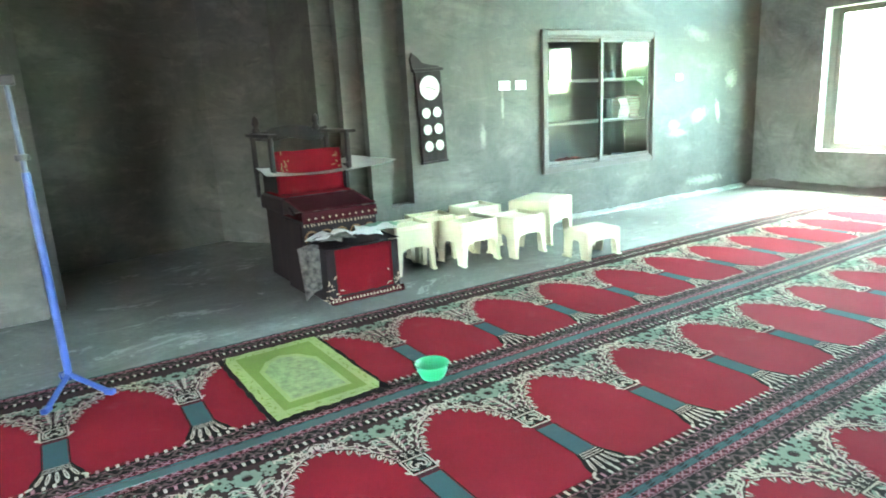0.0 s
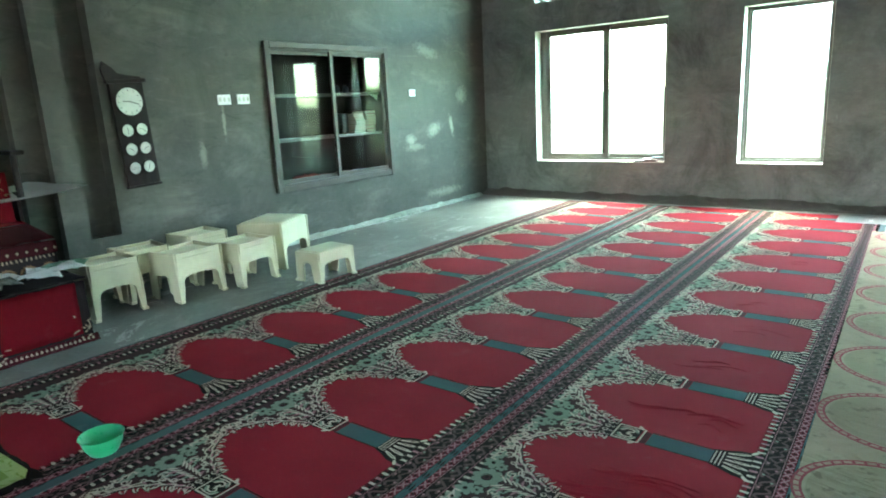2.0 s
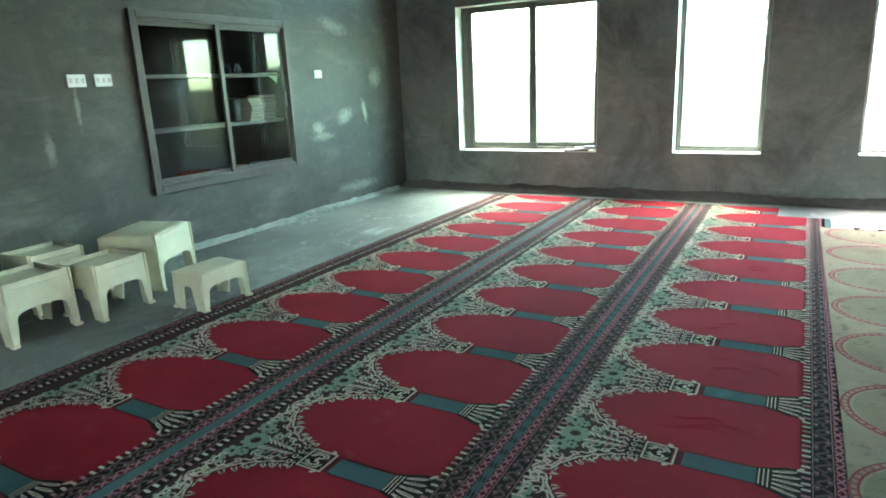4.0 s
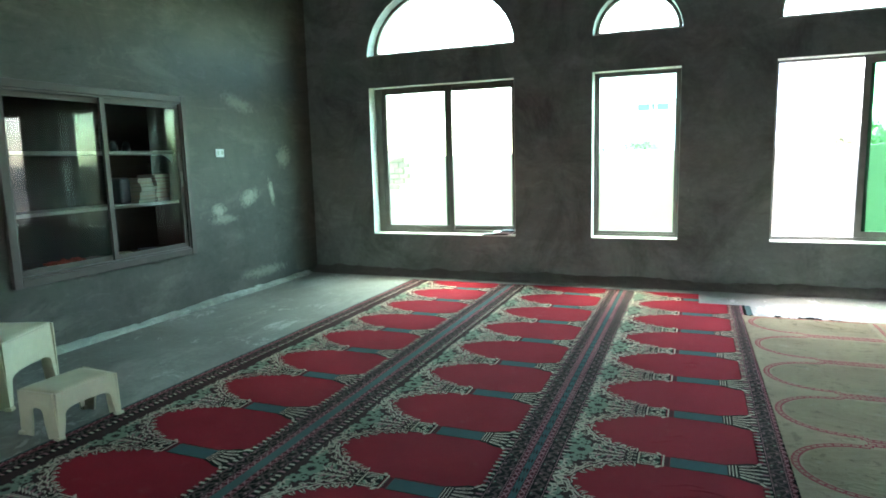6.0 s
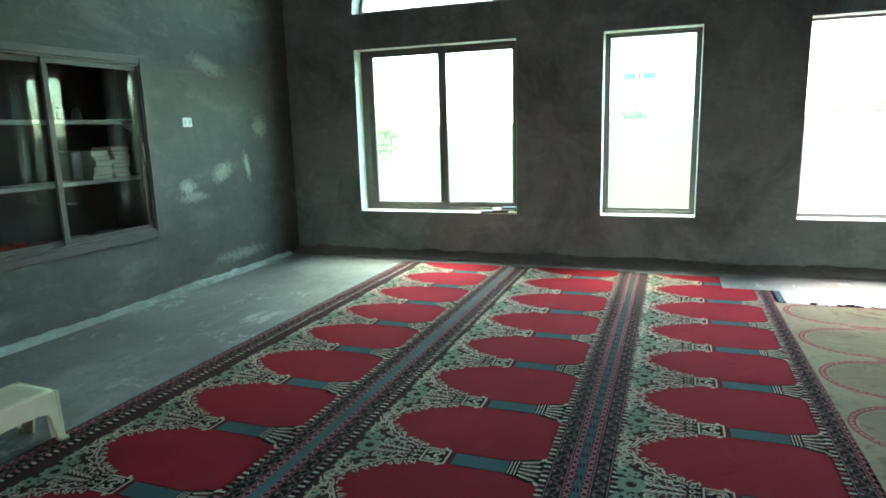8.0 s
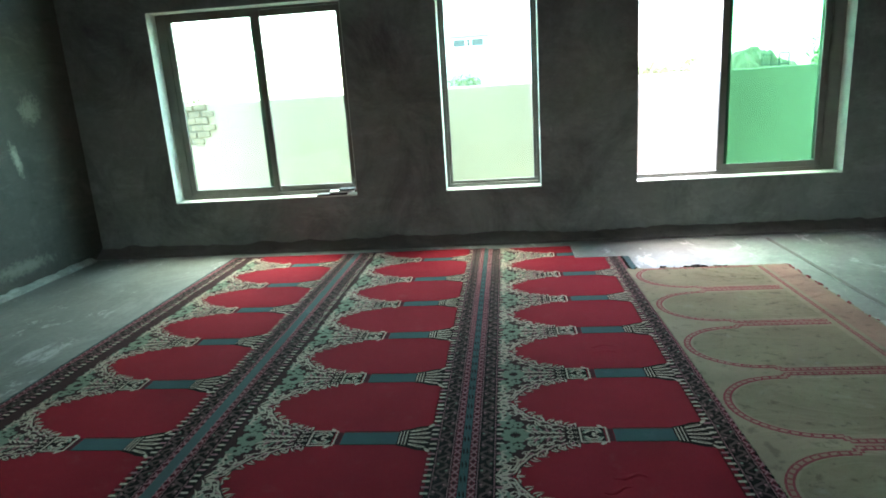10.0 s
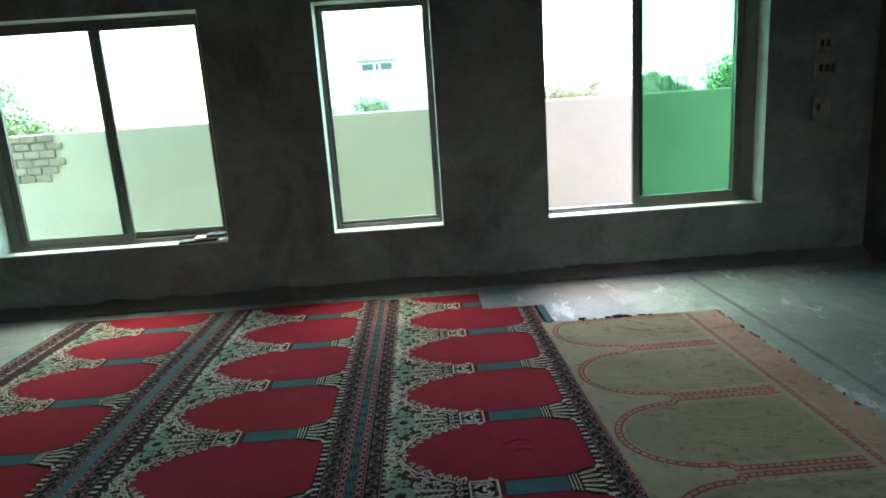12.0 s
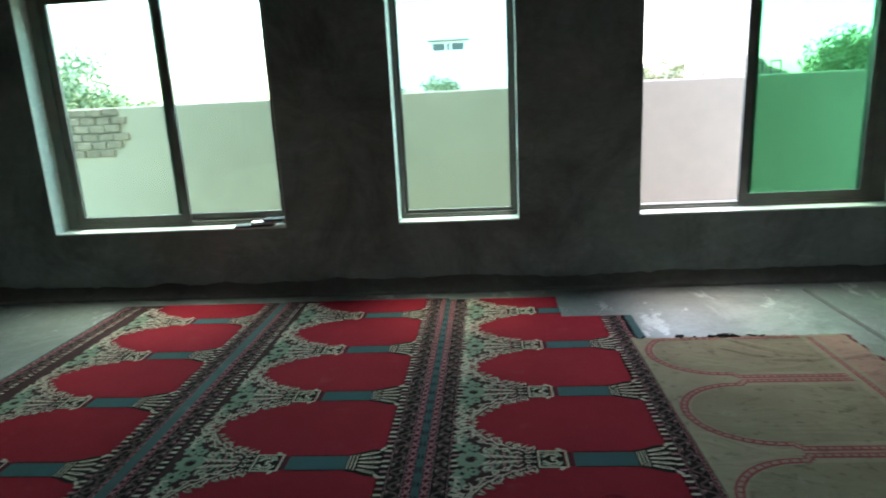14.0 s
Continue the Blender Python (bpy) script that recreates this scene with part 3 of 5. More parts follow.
    # spray of leaves along the axis, in pairs
    for i in range(6):
        u = -0.455 - 0.026 * i
        both(cream, leaf_shape(u, 0.004, 2.5 - 0.06 * i, 0.046 + 0.003 * i, 0.013, 0.25), 0.002)
        both(mint if i % 2 else pink, leaf_shape(u - 0.012, 0.010 + 0.003 * i, 2.2, 0.034 + 0.004 * i, 0.014, -0.2))
    # great blossom: ringed eye among mint petals
    for k in range(9):
        a = k * 0.698 + 0.3
        p = lobe(-0.668 + 0.018 * math.cos(a), 0.018 * math.sin(a), a, 0.046, 0.034)
        mint.append(p)
        dark.append(grown(p, 0.003))
    for k in range(12):
        a = k * 0.5236
        over.append(leaf_shape(-0.668 + 0.019 * math.cos(a), 0.019 * math.sin(a), a + 1.4, 0.012, 0.007))
    over.append(ring_shape(-0.668, 0, 0.007, 8))
    # side blossoms towards the neighbouring columns
    for cx, cy, r, turn in ((-0.700, 0.100, 0.034, 0.8), (-0.655, 0.088, 0.022, 2.0), (-0.712, 0.168, 0.028, 0.2), (-0.590, 0.062, 0.020, 2.6)):
        for k in range(6):
            a = k * 1.047 + turn
            both(mint, lobe(cx + r * 0.25 * math.cos(a), cy + r * 0.25 * math.sin(a), a, r, r * 0.8), 0.0025)
        both(over, ring_shape(cx, cy, r * 0.28, 8))
    # scrolled stems that follow the arch
    for off, wave, w in ((0.020, 0.005, 0.0085), (0.052, 0.011, 0.0075)):
        line = []
        for i in range(28):
            u = 0.21 + i * 0.0095
            y = 0.5 * PITCH - field_half(u) - off + wave * math.sin(i * 1.1)
            if y > 0.014:
                line.append((-0.25 - u, y))
        stem(cream, line, w, 0.002)
    # spirals between stems and blossoms
    for k, (u, f) in enumerate(((0.275, 0.55), (0.315, 0.62), (0.345, 0.40), (0.375, 0.70), (0.405, 0.82), (0.43, 0.62))):
        cx, cy, r = -0.25 - u, (0.5 * PITCH - field_half(u)) * f, 0.018 + 0.003 * (k % 3)
        stem(cream, [(cx + r * (1 - a / 11) * math.cos(a * 0.9 + k), cy + r * (1 - a / 11) * math.sin(a * 0.9 + k)) for a in range(9)], 0.0065)
    # hooked fringe that laps over the red field along the arch
    for i in range(19):
        u = 0.165 + i * 0.0145
        edge = 0.5 * PITCH - field_half(u)
        lean = 0.9 + 0.5 * (i % 2) + rng.uniform(-0.2, 0.2)
        both(cream, leaf_shape(-0.25 - u + 0.006, edge - 0.010, lean, rng.uniform(0.026, 0.038), 0.0115, rng.choice((-0.7, 0.7))), 0.003)
        both(cream if i % 3 else pink, leaf_shape(-0.25 - u, edge - 0.020, rng.uniform(2.0, 3.2), rng.uniform(0.028, 0.044), 0.011, rng.uniform(-0.5, 0.6)), 0.002)
    # scrolls at the foot of the arch, where two columns meet by the border
    for i in range(9):
        y = 0.5 * PITCH - 0.012 - i * 0.020
        both(cream, leaf_shape(-0.728, y, 0.5 + 0.5 * (i % 3), rng.uniform(0.034, 0.05), 0.013, rng.choice((-0.6, 0.6))), 0.002)
        both(mint if i % 2 else cream, leaf_shape(-0.700, y - 0.006, 2.6 + 0.4 * (i % 2), 0.034, 0.014, 0.4), 0.002)
    stem(cream, [(-0.738, 0.5 * PITCH), (-0.716, 0.5 * PITCH - 0.012), (-0.700, 0.5 * PITCH - 0.034), (-0.690, 0.5 * PITCH - 0.066)], 0.009, 0.002)
    return cream, mint, dark, pink, over


MOTIF = motif(random.Random(11))


def carpet_strip(name, label, bar_end, first, y0, y1, rows, cut=None, wl=0.805, wr=0.39, turn=0.0):
    """One long carpet roll of prayer niches that point to -x. bar_end: x of the bars' right ends."""
    c = thing(name, label, "carpet", group="patterned carpet strips")
    c.rotation_euler = (0, 0, turn)
    xl, xr = bar_end - wl, bar_end + wr
    sheets = {k: Sheet() for k in ("black", "maroon", "mauve", "teal", "cream", "mint", "pink", "wine", "plum", "ground")}
    fields, bars = [], []

    def keep(pts):
        if cut is None:
            return [pts]
        cx, cy = cut
        if all(x <= cx or y <= cy for x, y in pts):
            return [pts]
        mx = sum(p[0] for p in pts) / len(pts)
        my = sum(p[1] for p in pts) / len(pts)
        if mx > cx and my > cy:
            return [[(x, min(y, cy)) for x, y in pts]] if min(p[1] for p in pts) < cy - 0.05 else []
        if mx <= cx:
            return [[(min(x, cx) if y > cy else x, y) for x, y in pts]]
        return [[(x, min(y, cy)) for x, y in pts]]

    def put(kind, pts, z):
        pts = [(x, min(max(y, y0), y1)) for x, y in pts]
        if max(p[1] for p in pts) - min(p[1] for p in pts) < 0.004:
            return
        for q in keep(pts):
            (kind if isinstance(kind, Sheet) else sheets[kind]).poly(q, z)

    def rect(kind, xa, xb, ya, yb, z):
        put(kind, ((xa, ya), (xb, ya), (xb, yb), (xa, yb)), z)

    # backing with thickness
    if cut:
        back = prism([(xl, y0), (xr, y0), (xr, cut[1]), (cut[0], cut[1]), (cut[0], y1), (xl, y1)], "z", 0.001, ZT)
    else:
        back = prism([(xl, y0), (xr, y0), (xr, y1), (xl, y1)], "z", 0.001, ZT)
    part("backing", back, M_MAROON, c)
    z1, z2, z3, z4 = ZT + 0.001, ZT + 0.002, ZT + 0.003, ZT + 0.004

    def border(x, s, span=1):
        """One half border from its teal line at x, running in the direction s."""
        def lane(kind, p, q, z, ya=y0, yb=y1):
            rect(kind, min(x + s * p, x + s * q), max(x + s * p, x + s * q), ya, yb, z)
        def stroke(kind, line, w, z):
            for (pa, ya), (pb, yb) in zip(line, line[1:]):
                d = math.hypot(pb - pa, yb - ya) or 1
                nx, ny = (ya - yb) / d * w / 2, (pb - pa) / d * w / 2
                put(kind, [(x + s * q, y) for q, y in ((pa - nx, ya - ny), (pb - nx, yb - ny), (pb + nx, yb + ny), (pa + nx, ya + ny))], z)

        lane("teal", 0.0, 0.016, z1)
        lane("black", 0.016, 0.018, z1)
        lane("wine", 0.018, 0.048, z1)
        lane("black", 0.048, 0.0525, z1)
        lane("pink", 0.0525, 0.0555, z2)
        lane("black", 0.0555, 0.119, z1)
        lane("pink", 0.119, 0.122, z2)
        lane("black", 0.122, 0.162, z1)
        for i in range(int((y1 - y0) / 0.048)):
            yb = y0 + 0.048 * i
            stroke("pink", [(0.020, yb + 0.004), (0.047, yb + 0.040)], 0.0065, z2)
            stroke("pink", [(0.020, yb + 0.040), (0.047, yb + 0.004)], 0.0065, z3)
            put("black", ring_shape(x + s * 0.034, yb + 0.046, 0.006, 6), z3)
            if i % 2 == 0:
                put("black", leaf_shape(x + s * 0.007, yb, 1.5, 0.05, 0.010, 0.15), z2)
        for i in range(int((y1 - y0) / 0.038)):
            yb = y0 + 0.038 * i
            lane("pink" if i % 3 == 0 else "cream", 0.127, 0.157, z2, yb + 0.008, yb + 0.021)
        for i in range(int((y1 - y0) / 0.092)):
            yb = y0 + 0.092 * i
            wave = [(0.088 + (0.020 + 0.004 * (i % 2)) * math.sin(2 * math.pi * k / 9 + 0.5 * math.sin(i * 1.7)), yb + 0.080 * k / 9) for k in range(10)]
            stroke("mauve", wave, 0.012, z2)
            put("mauve", lobe(x + s * 0.070, yb + 0.012, 1.2, 0.036, 0.017), z3)
            put("mauve", lobe(x + s * 0.106, yb + 0.058, 1.9, 0.036, 0.017), z3)
            put("mauve", leaf_shape(x + s * 0.088, yb + 0.084, 0.6, 0.030, 0.011, 0.5), z2)
            put("mint" if i % 3 == 0 else "pink", ring_shape(x + s * 0.070, yb + 0.030, 0.006, 6), z4)
            put("pink" if i % 3 else "mint", ring_shape(x + s * 0.106, yb + 0.076, 0.006, 6), z4)

    border(xl, 1)
    border(xr, -1)
    # red ground under the columns, then fields and columns
    rect("ground", bar_end - 0.30, xr - 0.162, y0, y1, ZT + 0.0005)
    rect("plum", xl + 0.162, bar_end - 0.30, y0, y1, ZT + 0.0005)
    for k in range(rows + 1):
        yc = first - k * PITCH
        mid = yc + PITCH / 2
        if mid - 0.3 < y1:
            top = []
            for i in range(29):
                u = -0.41 + i * 0.0296
                h = field_half(u)
                if u > 0.04:
                    h += 0.009 * math.sin(u * 95)
                if u < -0.30:
                    h = 0.243 - 0.055 * min(1.0, (-0.30 - u) / 0.09)
                top.append((bar_end - 0.25 - u, max(h, 0.0)))
            top = [p for p in top if p[1] > 0.012] + [(bar_end - 0.25 - 0.435, 0.0)]
            fields.append(Sheet())
            for (xa, ha), (xb, hb) in zip(top, top[1:]):
                put(fields[-1], ((xa, mid - ha), (xa, mid + ha), (xb, mid + hb), (xb, mid - hb)), z1)
        if yc - 0.4 > y1:
            continue
        bars.append(Sheet())
        rect(bars[-1], bar_end - 0.25, bar_end, yc - 0.048, yc + 0.048, z1)
        for s in (-1, 1):
            rect("black", bar_end - 0.25, bar_end, min(yc + s * 0.05, yc + s * 0.056), max(yc + s * 0.05, yc + s * 0.056), z2)
        rect("maroon", bar_end - 0.285, bar_end - 0.252, yc - 0.05, yc + 0.05, z1)
        rect("black", bar_end - 0.42, bar_end - 0.29, yc - 0.066, yc + 0.066, z1)
        for kind, shapes, z in zip(("cream", "mint", "black", "pink", "black"), MOTIF, (z3, z2 + 0.0003, z1 + 0.0006, z3 + 0.0003, z4)):
            for pts in shapes:
                put(kind, [(bar_end + x, yc + y) for x, y in pts], z)
    for s in fields:
        if s.f:
            s.ob("red_field", M_RED, c)
    for s in bars:
        if s.f:
            s.ob("column_bar", M_TEAL, c)
    for kind, name, m in (("black", "dark_ground", M_DARK), ("maroon", "maroon_figure", M_MAROON), ("mauve", "mauve_meander", M_MAUVE), ("wine", "wine_lane", M_WINE), ("plum", "plum_ground", M_PLUM), ("ground", "red_ground", M_RED), ("teal", "teal_line", M_TEAL), ("cream", "cream_scrollwork", M_CREAM), ("mint", "mint_leafwork", M_MINT), ("pink", "pink_beadwork", M_PINK)):
        if sheets[kind].f:
            tagged(sheets[kind].ob(name, m, c), kind="stuff")
    return c


carpet_strip("prayer_carpet", "crimson patterned prayer carpet strip beside the bare cement", 2.448, 7.374, -3.6, 7.74, 18, wl=0.975, wr=0.302, turn=-0.0072)
middle = carpet_strip("prayer_carpet", "crimson patterned prayer carpet strip between two others", 3.708, 7.393, -3.6, 7.735, 18, wl=0.925, wr=0.304)
strip = carpet_strip("prayer_carpet", "crimson patterned prayer carpet strip torn at one corner", 4.888, 7.408, -3.6, 7.70, 18, (4.78, 7.285), wl=0.875, wr=0.298)


part("teal_selvedge", soft_box(2.757, 2.806, -3.6, 7.7, 0.001, ZT + 0.0055, 0.001, 1), M_SELVEDGE, middle)
part("teal_selvedge", soft_box(5.180, 5.228, -3.6, 7.28, 0.001, 0.0085, 0.002, 1), M_TEAL, strip)

rng = random.Random(41)
fray = bmesh.new()
for i in range(420):
    y = 7.27 - 4.2 * rng.random() ** 1.2
    ln = rng.uniform(0.004, 0.009)
    box(fray, -ln, ln, -0.004, 0.004, 0.006, rng.uniform(0.010, 0.0145), pose(5.166 + rng.uniform(-0.006, 0.004), y, 0.0, 0, 0, rng.uniform(-50, 50)))
tagged(part("frayed_selvedge", fray, M_DARK, strip), kind="stuff")


def fold(x, y, ln, ang, h, wd):
    """A low rounded ruck in the pile."""
    bm = bmesh.new()
    rows = []
    for i in range(11):
        t = i / 10
        k = math.sin(math.pi * t) ** 0.7
        bend = 0.02 * math.sin(t * 5 + x * 9)
        rows.append([bm.verts.new(((t - 0.5) * ln, bend + (s - 0.5) * wd * (0.35 + 0.65 * k), -0.004 + (h * k + 0.004) * math.sin(math.pi * s))) for s in (0, 0.2, 0.4, 0.6, 0.8, 1.0)])
    for a, b in zip(rows, rows[1:]):
        for k in range(5):
            bm.faces.new((a[k], b[k], b[k + 1], a[k + 1]))
    bmesh.ops.recalc_face_normals(bm, faces=bm.faces[:])
    bm.transform(pose(x, y, ZT + 0.002, 0, 0, ang))
    smooth(part("ruck", bm, M_RED, strip))


rng = random.Random(31)
for x, y, ln in ((4.70, 2.92, 0.42), (4.60, 2.36, 0.32), (4.80, 2.30, 0.26), (4.76, 3.55, 0.26), (4.66, 4.08, 0.2), (4.70, 1.78, 0.42), (4.84, 1.70, 0.34), (4.62, 1.55, 0.38), (4.78, 1.18, 0.44), (4.66, 1.06, 0.32), (4.72, 5.3, 0.18)):
    for k in range(3):
        fold(x + rng.uniform(-0.09, 0.09), y + rng.uniform(-0.07, 0.07), ln * rng.uniform(0.4, 0.95), rng.uniform(-13, 9), rng.uniform(0.003, 0.008) * (1.0 if y < 3 else 0.5), rng.uniform(0.02, 0.038))


def beige_rug():
    c = thing("prayer_rug_strip", "worn beige prayer rug strip with rose chain arches", "rug")
    x0, x1, y0, y1 = 5.135, 6.335, -3.6, 6.86
    rng = random.Random(2)
    n = 60
    edge = [(x0 + (x1 - x0) * i / n, y1 + rng.uniform(-0.014, 0.012)) for i in range(n + 1)]
    side = [(x1 + rng.uniform(-0.008, 0.01), y1 - (y1 - y0) * (i + 1) / 200) for i in range(200)]
    outline = edge + side + [(x0 + 0.10, y0)]
    part("backing", prism(outline, "z", 0.001, 0.0155), M_BEIGE, c)
    rose, pale = Sheet(), Sheet()
    z1, z2 = 0.0165, 0.0175
    yy = y0
    while yy < y1 - 0.02:
        ye = min(yy + 0.25, y1 - 0.02)
        pale.rect(6.16, x1 - 0.012, yy, ye, z1)
        yy += 0.25

    def chain(path, w=0.036):
        """Two rose rails with dark links between them."""
        for (ax, ay), (bx, by) in zip(path, path[1:]):
            d = Vector((bx - ax, by - ay))
            if d.length < 1e-5:
                continue
            nx, ny = -d.y / d.length, d.x / d.length
            rose.poly(((ax - nx * w / 2, ay - ny * w / 2), (bx - nx * w / 2, by - ny * w / 2), (bx + nx * w / 2, by + ny * w / 2), (ax + nx * w / 2, ay + ny * w / 2)), z1)
            steps = max(1, round(d.length / 0.034))
            h = w * 0.24
            for i in range(steps):
                t0, t1 = (i + 0.14) / steps, (i + 0.86) / steps
                p, q = (ax + d.x * t0, ay + d.y * t0), (ax + d.x * t1, ay + d.y * t1)
                pale.poly(((p[0] - nx * h, p[1] - ny * h), (q[0] - nx * h, q[1] - ny * h), (q[0] + nx * h, q[1] + ny * h), (p[0] + nx * h, p[1] + ny * h)), z2)

    k = 0
    while True:
        mid = 6.63 - k * 0.66
        k += 1
        if mid - 0.3 < y0:
            break
        h = 0.305
        olive = Sheet()
        arc = []
        for i in range(25):
            a = math.pi / 2 + math.pi * i / 24
            arc.append((5.50 + 0.315 * math.cos(a), mid + (h - 0.035) * math.sin(a)))
        inner = [(5.50 + 0.285 * math.cos(math.pi / 2 + math.pi * i / 24), mid + (h - 0.06) * math.sin(math.pi / 2 + math.pi * i / 24)) for i in range(25)]
        for (p, q) in zip(inner[:12], inner[1:13]):
            olive.poly((p, q, (q[0], 2 * mid - q[1]), (p[0], 2 * mid - p[1])), z1)
        olive.rect(5.50, 6.07, mid - h + 0.05, mid + h - 0.05, z1)
        top = y1 - 0.03
        path = [(6.07, mid + h), (5.54, mid + h), (5.54, mid + h - 0.035)] + arc + [(5.54, mid - h + 0.035), (5.54, mid - h), (6.07, mid - h)]
        chain([(x, min(y, top)) for x, y in path])
        olive.v = [(x, min(y, top), z) for x, y, z in olive.v]
        olive.ob("olive_field", M_OLIVE, c)
        for yy in (mid - h - 0.0255,):
            pale.rect(5.56, 6.06, yy - 0.008, yy + 0.008, z1)
    chain([(6.12, y0 + 0.02 + i * 0.6) for i in range(18) if y0 + i * 0.6 < y1 - 0.05] + [(6.12, y1 - 0.03)], 0.026)
    rng = random.Random(8)
    fray = bmesh.new()
    for i in range(30):
        x = rng.uniform(x0, x1) if i < 10 else rng.gauss(5.66, 0.07)
        y = y1 + rng.uniform(-0.012, 0.022)
        ln = rng.uniform(0.008, 0.03)
        box(fray, -ln, ln, -0.006, 0.006, 0.003, rng.uniform(0.012, 0.024), pose(x, y, 0.002, 0, 0, rng.uniform(-70, 70)))
    tagged(part("frayed_edge", fray, M_DARK, c), kind="stuff")
    tagged(rose.ob("rose_chain", M_ROSE, c), kind="stuff")
    tagged(pale.ob("pale_rose_border", M_PALEROSE, c), kind="stuff")
    return c


rug = beige_rug()


def crease(x, y, ln, ang, h, wd):
    """A soft crease in the cotton."""
    bm = bmesh.new()
    rows = []
    for i in range(13):
        t = i / 12
        k = math.sin(math.pi * t) ** 0.7
        rows.append([bm.verts.new(((t - 0.5) * ln, 0.025 * math.sin(t * 4 + y * 5) + (s - 0.5) * wd * (0.3 + 0.7 * k), -0.004 + (h * k + 0.004) * math.sin(math.pi * s))) for s in (0, 0.2, 0.4, 0.6, 0.8, 1.0)])
    for a, b in zip(rows, rows[1:]):
        for k in range(5):
            bm.faces.new((a[k], b[k], b[k + 1], a[k + 1]))
    bmesh.ops.recalc_face_normals(bm, faces=bm.faces[:])
    bm.transform(pose(x, y, 0.017, 0, 0, ang))
    smooth(part("crease", bm, M_OLIVE if x < 6.05 else M_PALEROSE, rug))


for q in ((5.82, 6.70, 0.46, -32, 0.009, 0.09), (5.70, 6.62, 0.30, -20, 0.006, 0.07), (5.92, 6.52, 0.26, 14, 0.007, 0.08), (6.24, 6.55, 0.2, 40, 0.007, 0.07), (6.24, 6.1, 0.18, 15, 0.006, 0.07)):
    crease(*q)
# frayed dark edge along the side
rng = random.Random(21)
fray = bmesh.new()
for i in range(90):
    y = 6.85 - rng.random() ** 1.6 * 6.0
    ln = rng.uniform(0.006, 0.02)
    box(fray, -ln, ln, -0.005, 0.005, 0.002, rng.uniform(0.01, 0.022), pose(6.337 + rng.uniform(-0.01, 0.012), y, 0.0, 0, 0, rng.uniform(40, 140)))
tagged(part("frayed_edge", fray, M_ROSE, rug), kind="stuff")
# thin dark joint in the bare floor
tagged(part("trim_floor_joint", boxes((6.515, 6.545, -3.5, 7.74, -0.01, 0.003)), M_SKIRT), "dark saw-cut joint in the cement floor", "floor joint", kind="structure")


# ---- wall cabinet ----
def wall_cabinet():
    c = thing("wall_cabinet", "built-in wall cabinet with brown aluminium sliding glass doors, closed", "cabinet")
    y0, y1, z0, z1 = 3.912, 5.785, 0.572, 2.127
    w = 0.065
    bm = bmesh.new()
    for s in ((-0.02, 0.035, y0, y0 + w, z0, z1), (-0.02, 0.035, y1 - w, y1, z0, z1), (-0.02, 0.035, y0 + w, y1 - w, z0, z0 + w), (-0.02, 0.035, y0 + w, y1 - w, z1 - w, z1)):
        box(bm, *s)
    bmesh.ops.bevel(bm, geom=bm.edges[:], offset=0.005, segments=1, affect="EDGES")
    part("outer_frame", bm, M_ALU2, c)
    part("inner_lip", join(sash_yz(y0 + w, y1 - w, z0 + w, z1 - w, 0.016, -0.02, 0.022)), M_ALU2, c)
    for ya, yb, x in ((y0 + w + 0.01, 4.90, -0.055), (4.83, y1 - w - 0.01, -0.02)):
        d = part("door", sash_yz(ya, yb, z0 + w + 0.012, z1 - w - 0.012, 0.045, x, x + 0.022), M_ALU2, c)
        part("pane", boxes((x + 0.008, x + 0.013, ya + 0.04, yb - 0.04, z0 + w + 0.05, z1 - w - 0.05)), M_GLASS_CLEAR, d).visible_shadow = False
        part("handle", soft_box(x + 0.022, x + 0.03, yb - 0.035, yb - 0.012, 1.25, 1.4, 0.003), M_ALU, d)
    for z in (1.12, 1.60):
        part("shelf", soft_box(-0.40, -0.085, CY0 + 0.004, CY1 - 0.004, z - 0.03, z, 0.003), M_SHELF, c)
    return c


def sash_yz(y0, y1, z0, z1, w, x0, x1):
    bm = bmesh.new()
    for s in ((y0, y0 + w, z0, z1), (y1 - w, y1, z0, z1), (y0 + w, y1 - w, z0, z0 + w), (y0 + w, y1 - w, z1 - w, z1)):
        box(bm, x0, x1, *s)
    return bm


wall_cabinet()


def book(x, y, z, w, d, h, col, turn, label):
    b = thing("book", label, "book", (x, y, z), group="books in the cabinet")
    b.rotation_euler = (0, 0, turn)
    part("cover", join(soft_box(-w / 2, w / 2, -d / 2, d / 2, 0, 0.004, 0.001, 1), soft_box(-w / 2, w / 2, -d / 2, d / 2, h - 0.004, h, 0.001, 1), soft_box(-w / 2, -w / 2 + 0.004, -d / 2, d / 2, 0.003, h - 0.003, 0.001, 1)), col, b)
    part("pages", boxes((-w / 2 + 0.004, w / 2 - 0.005, -d / 2 + 0.004, d / 2 - 0.004, 0.004, h - 0.004)), M_PAGES, b)
    return b


COVERS = [plain("cover_green", (0.06, 0.16, 0.10), 0.5), plain("cover_maroon", (0.2, 0.04, 0.04), 0.5), plain("cover_tan", (0.35, 0.27, 0.16), 0.5), plain("cover_blue", (0.06, 0.08, 0.2), 0.5)]
NAMES = ["green", "maroon", "tan", "dark blue"]
rng = random.Random(4)
for row, (yb, n) in enumerate(((5.34, 6), (5.55, 7))):
    z = 1.122
    for i in range(n):
        h = rng.uniform(0.028, 0.05)
        k = rng.randrange(4)
        book(-0.22 + rng.uniform(-0.02, 0.02), yb + rng.uniform(-0.012, 0.012), z, 0.24, 0.18, h, COVERS[k], rng.uniform(-0.12, 0.12), NAMES[k] + " hardback book lying flat in a stack")
        z += h
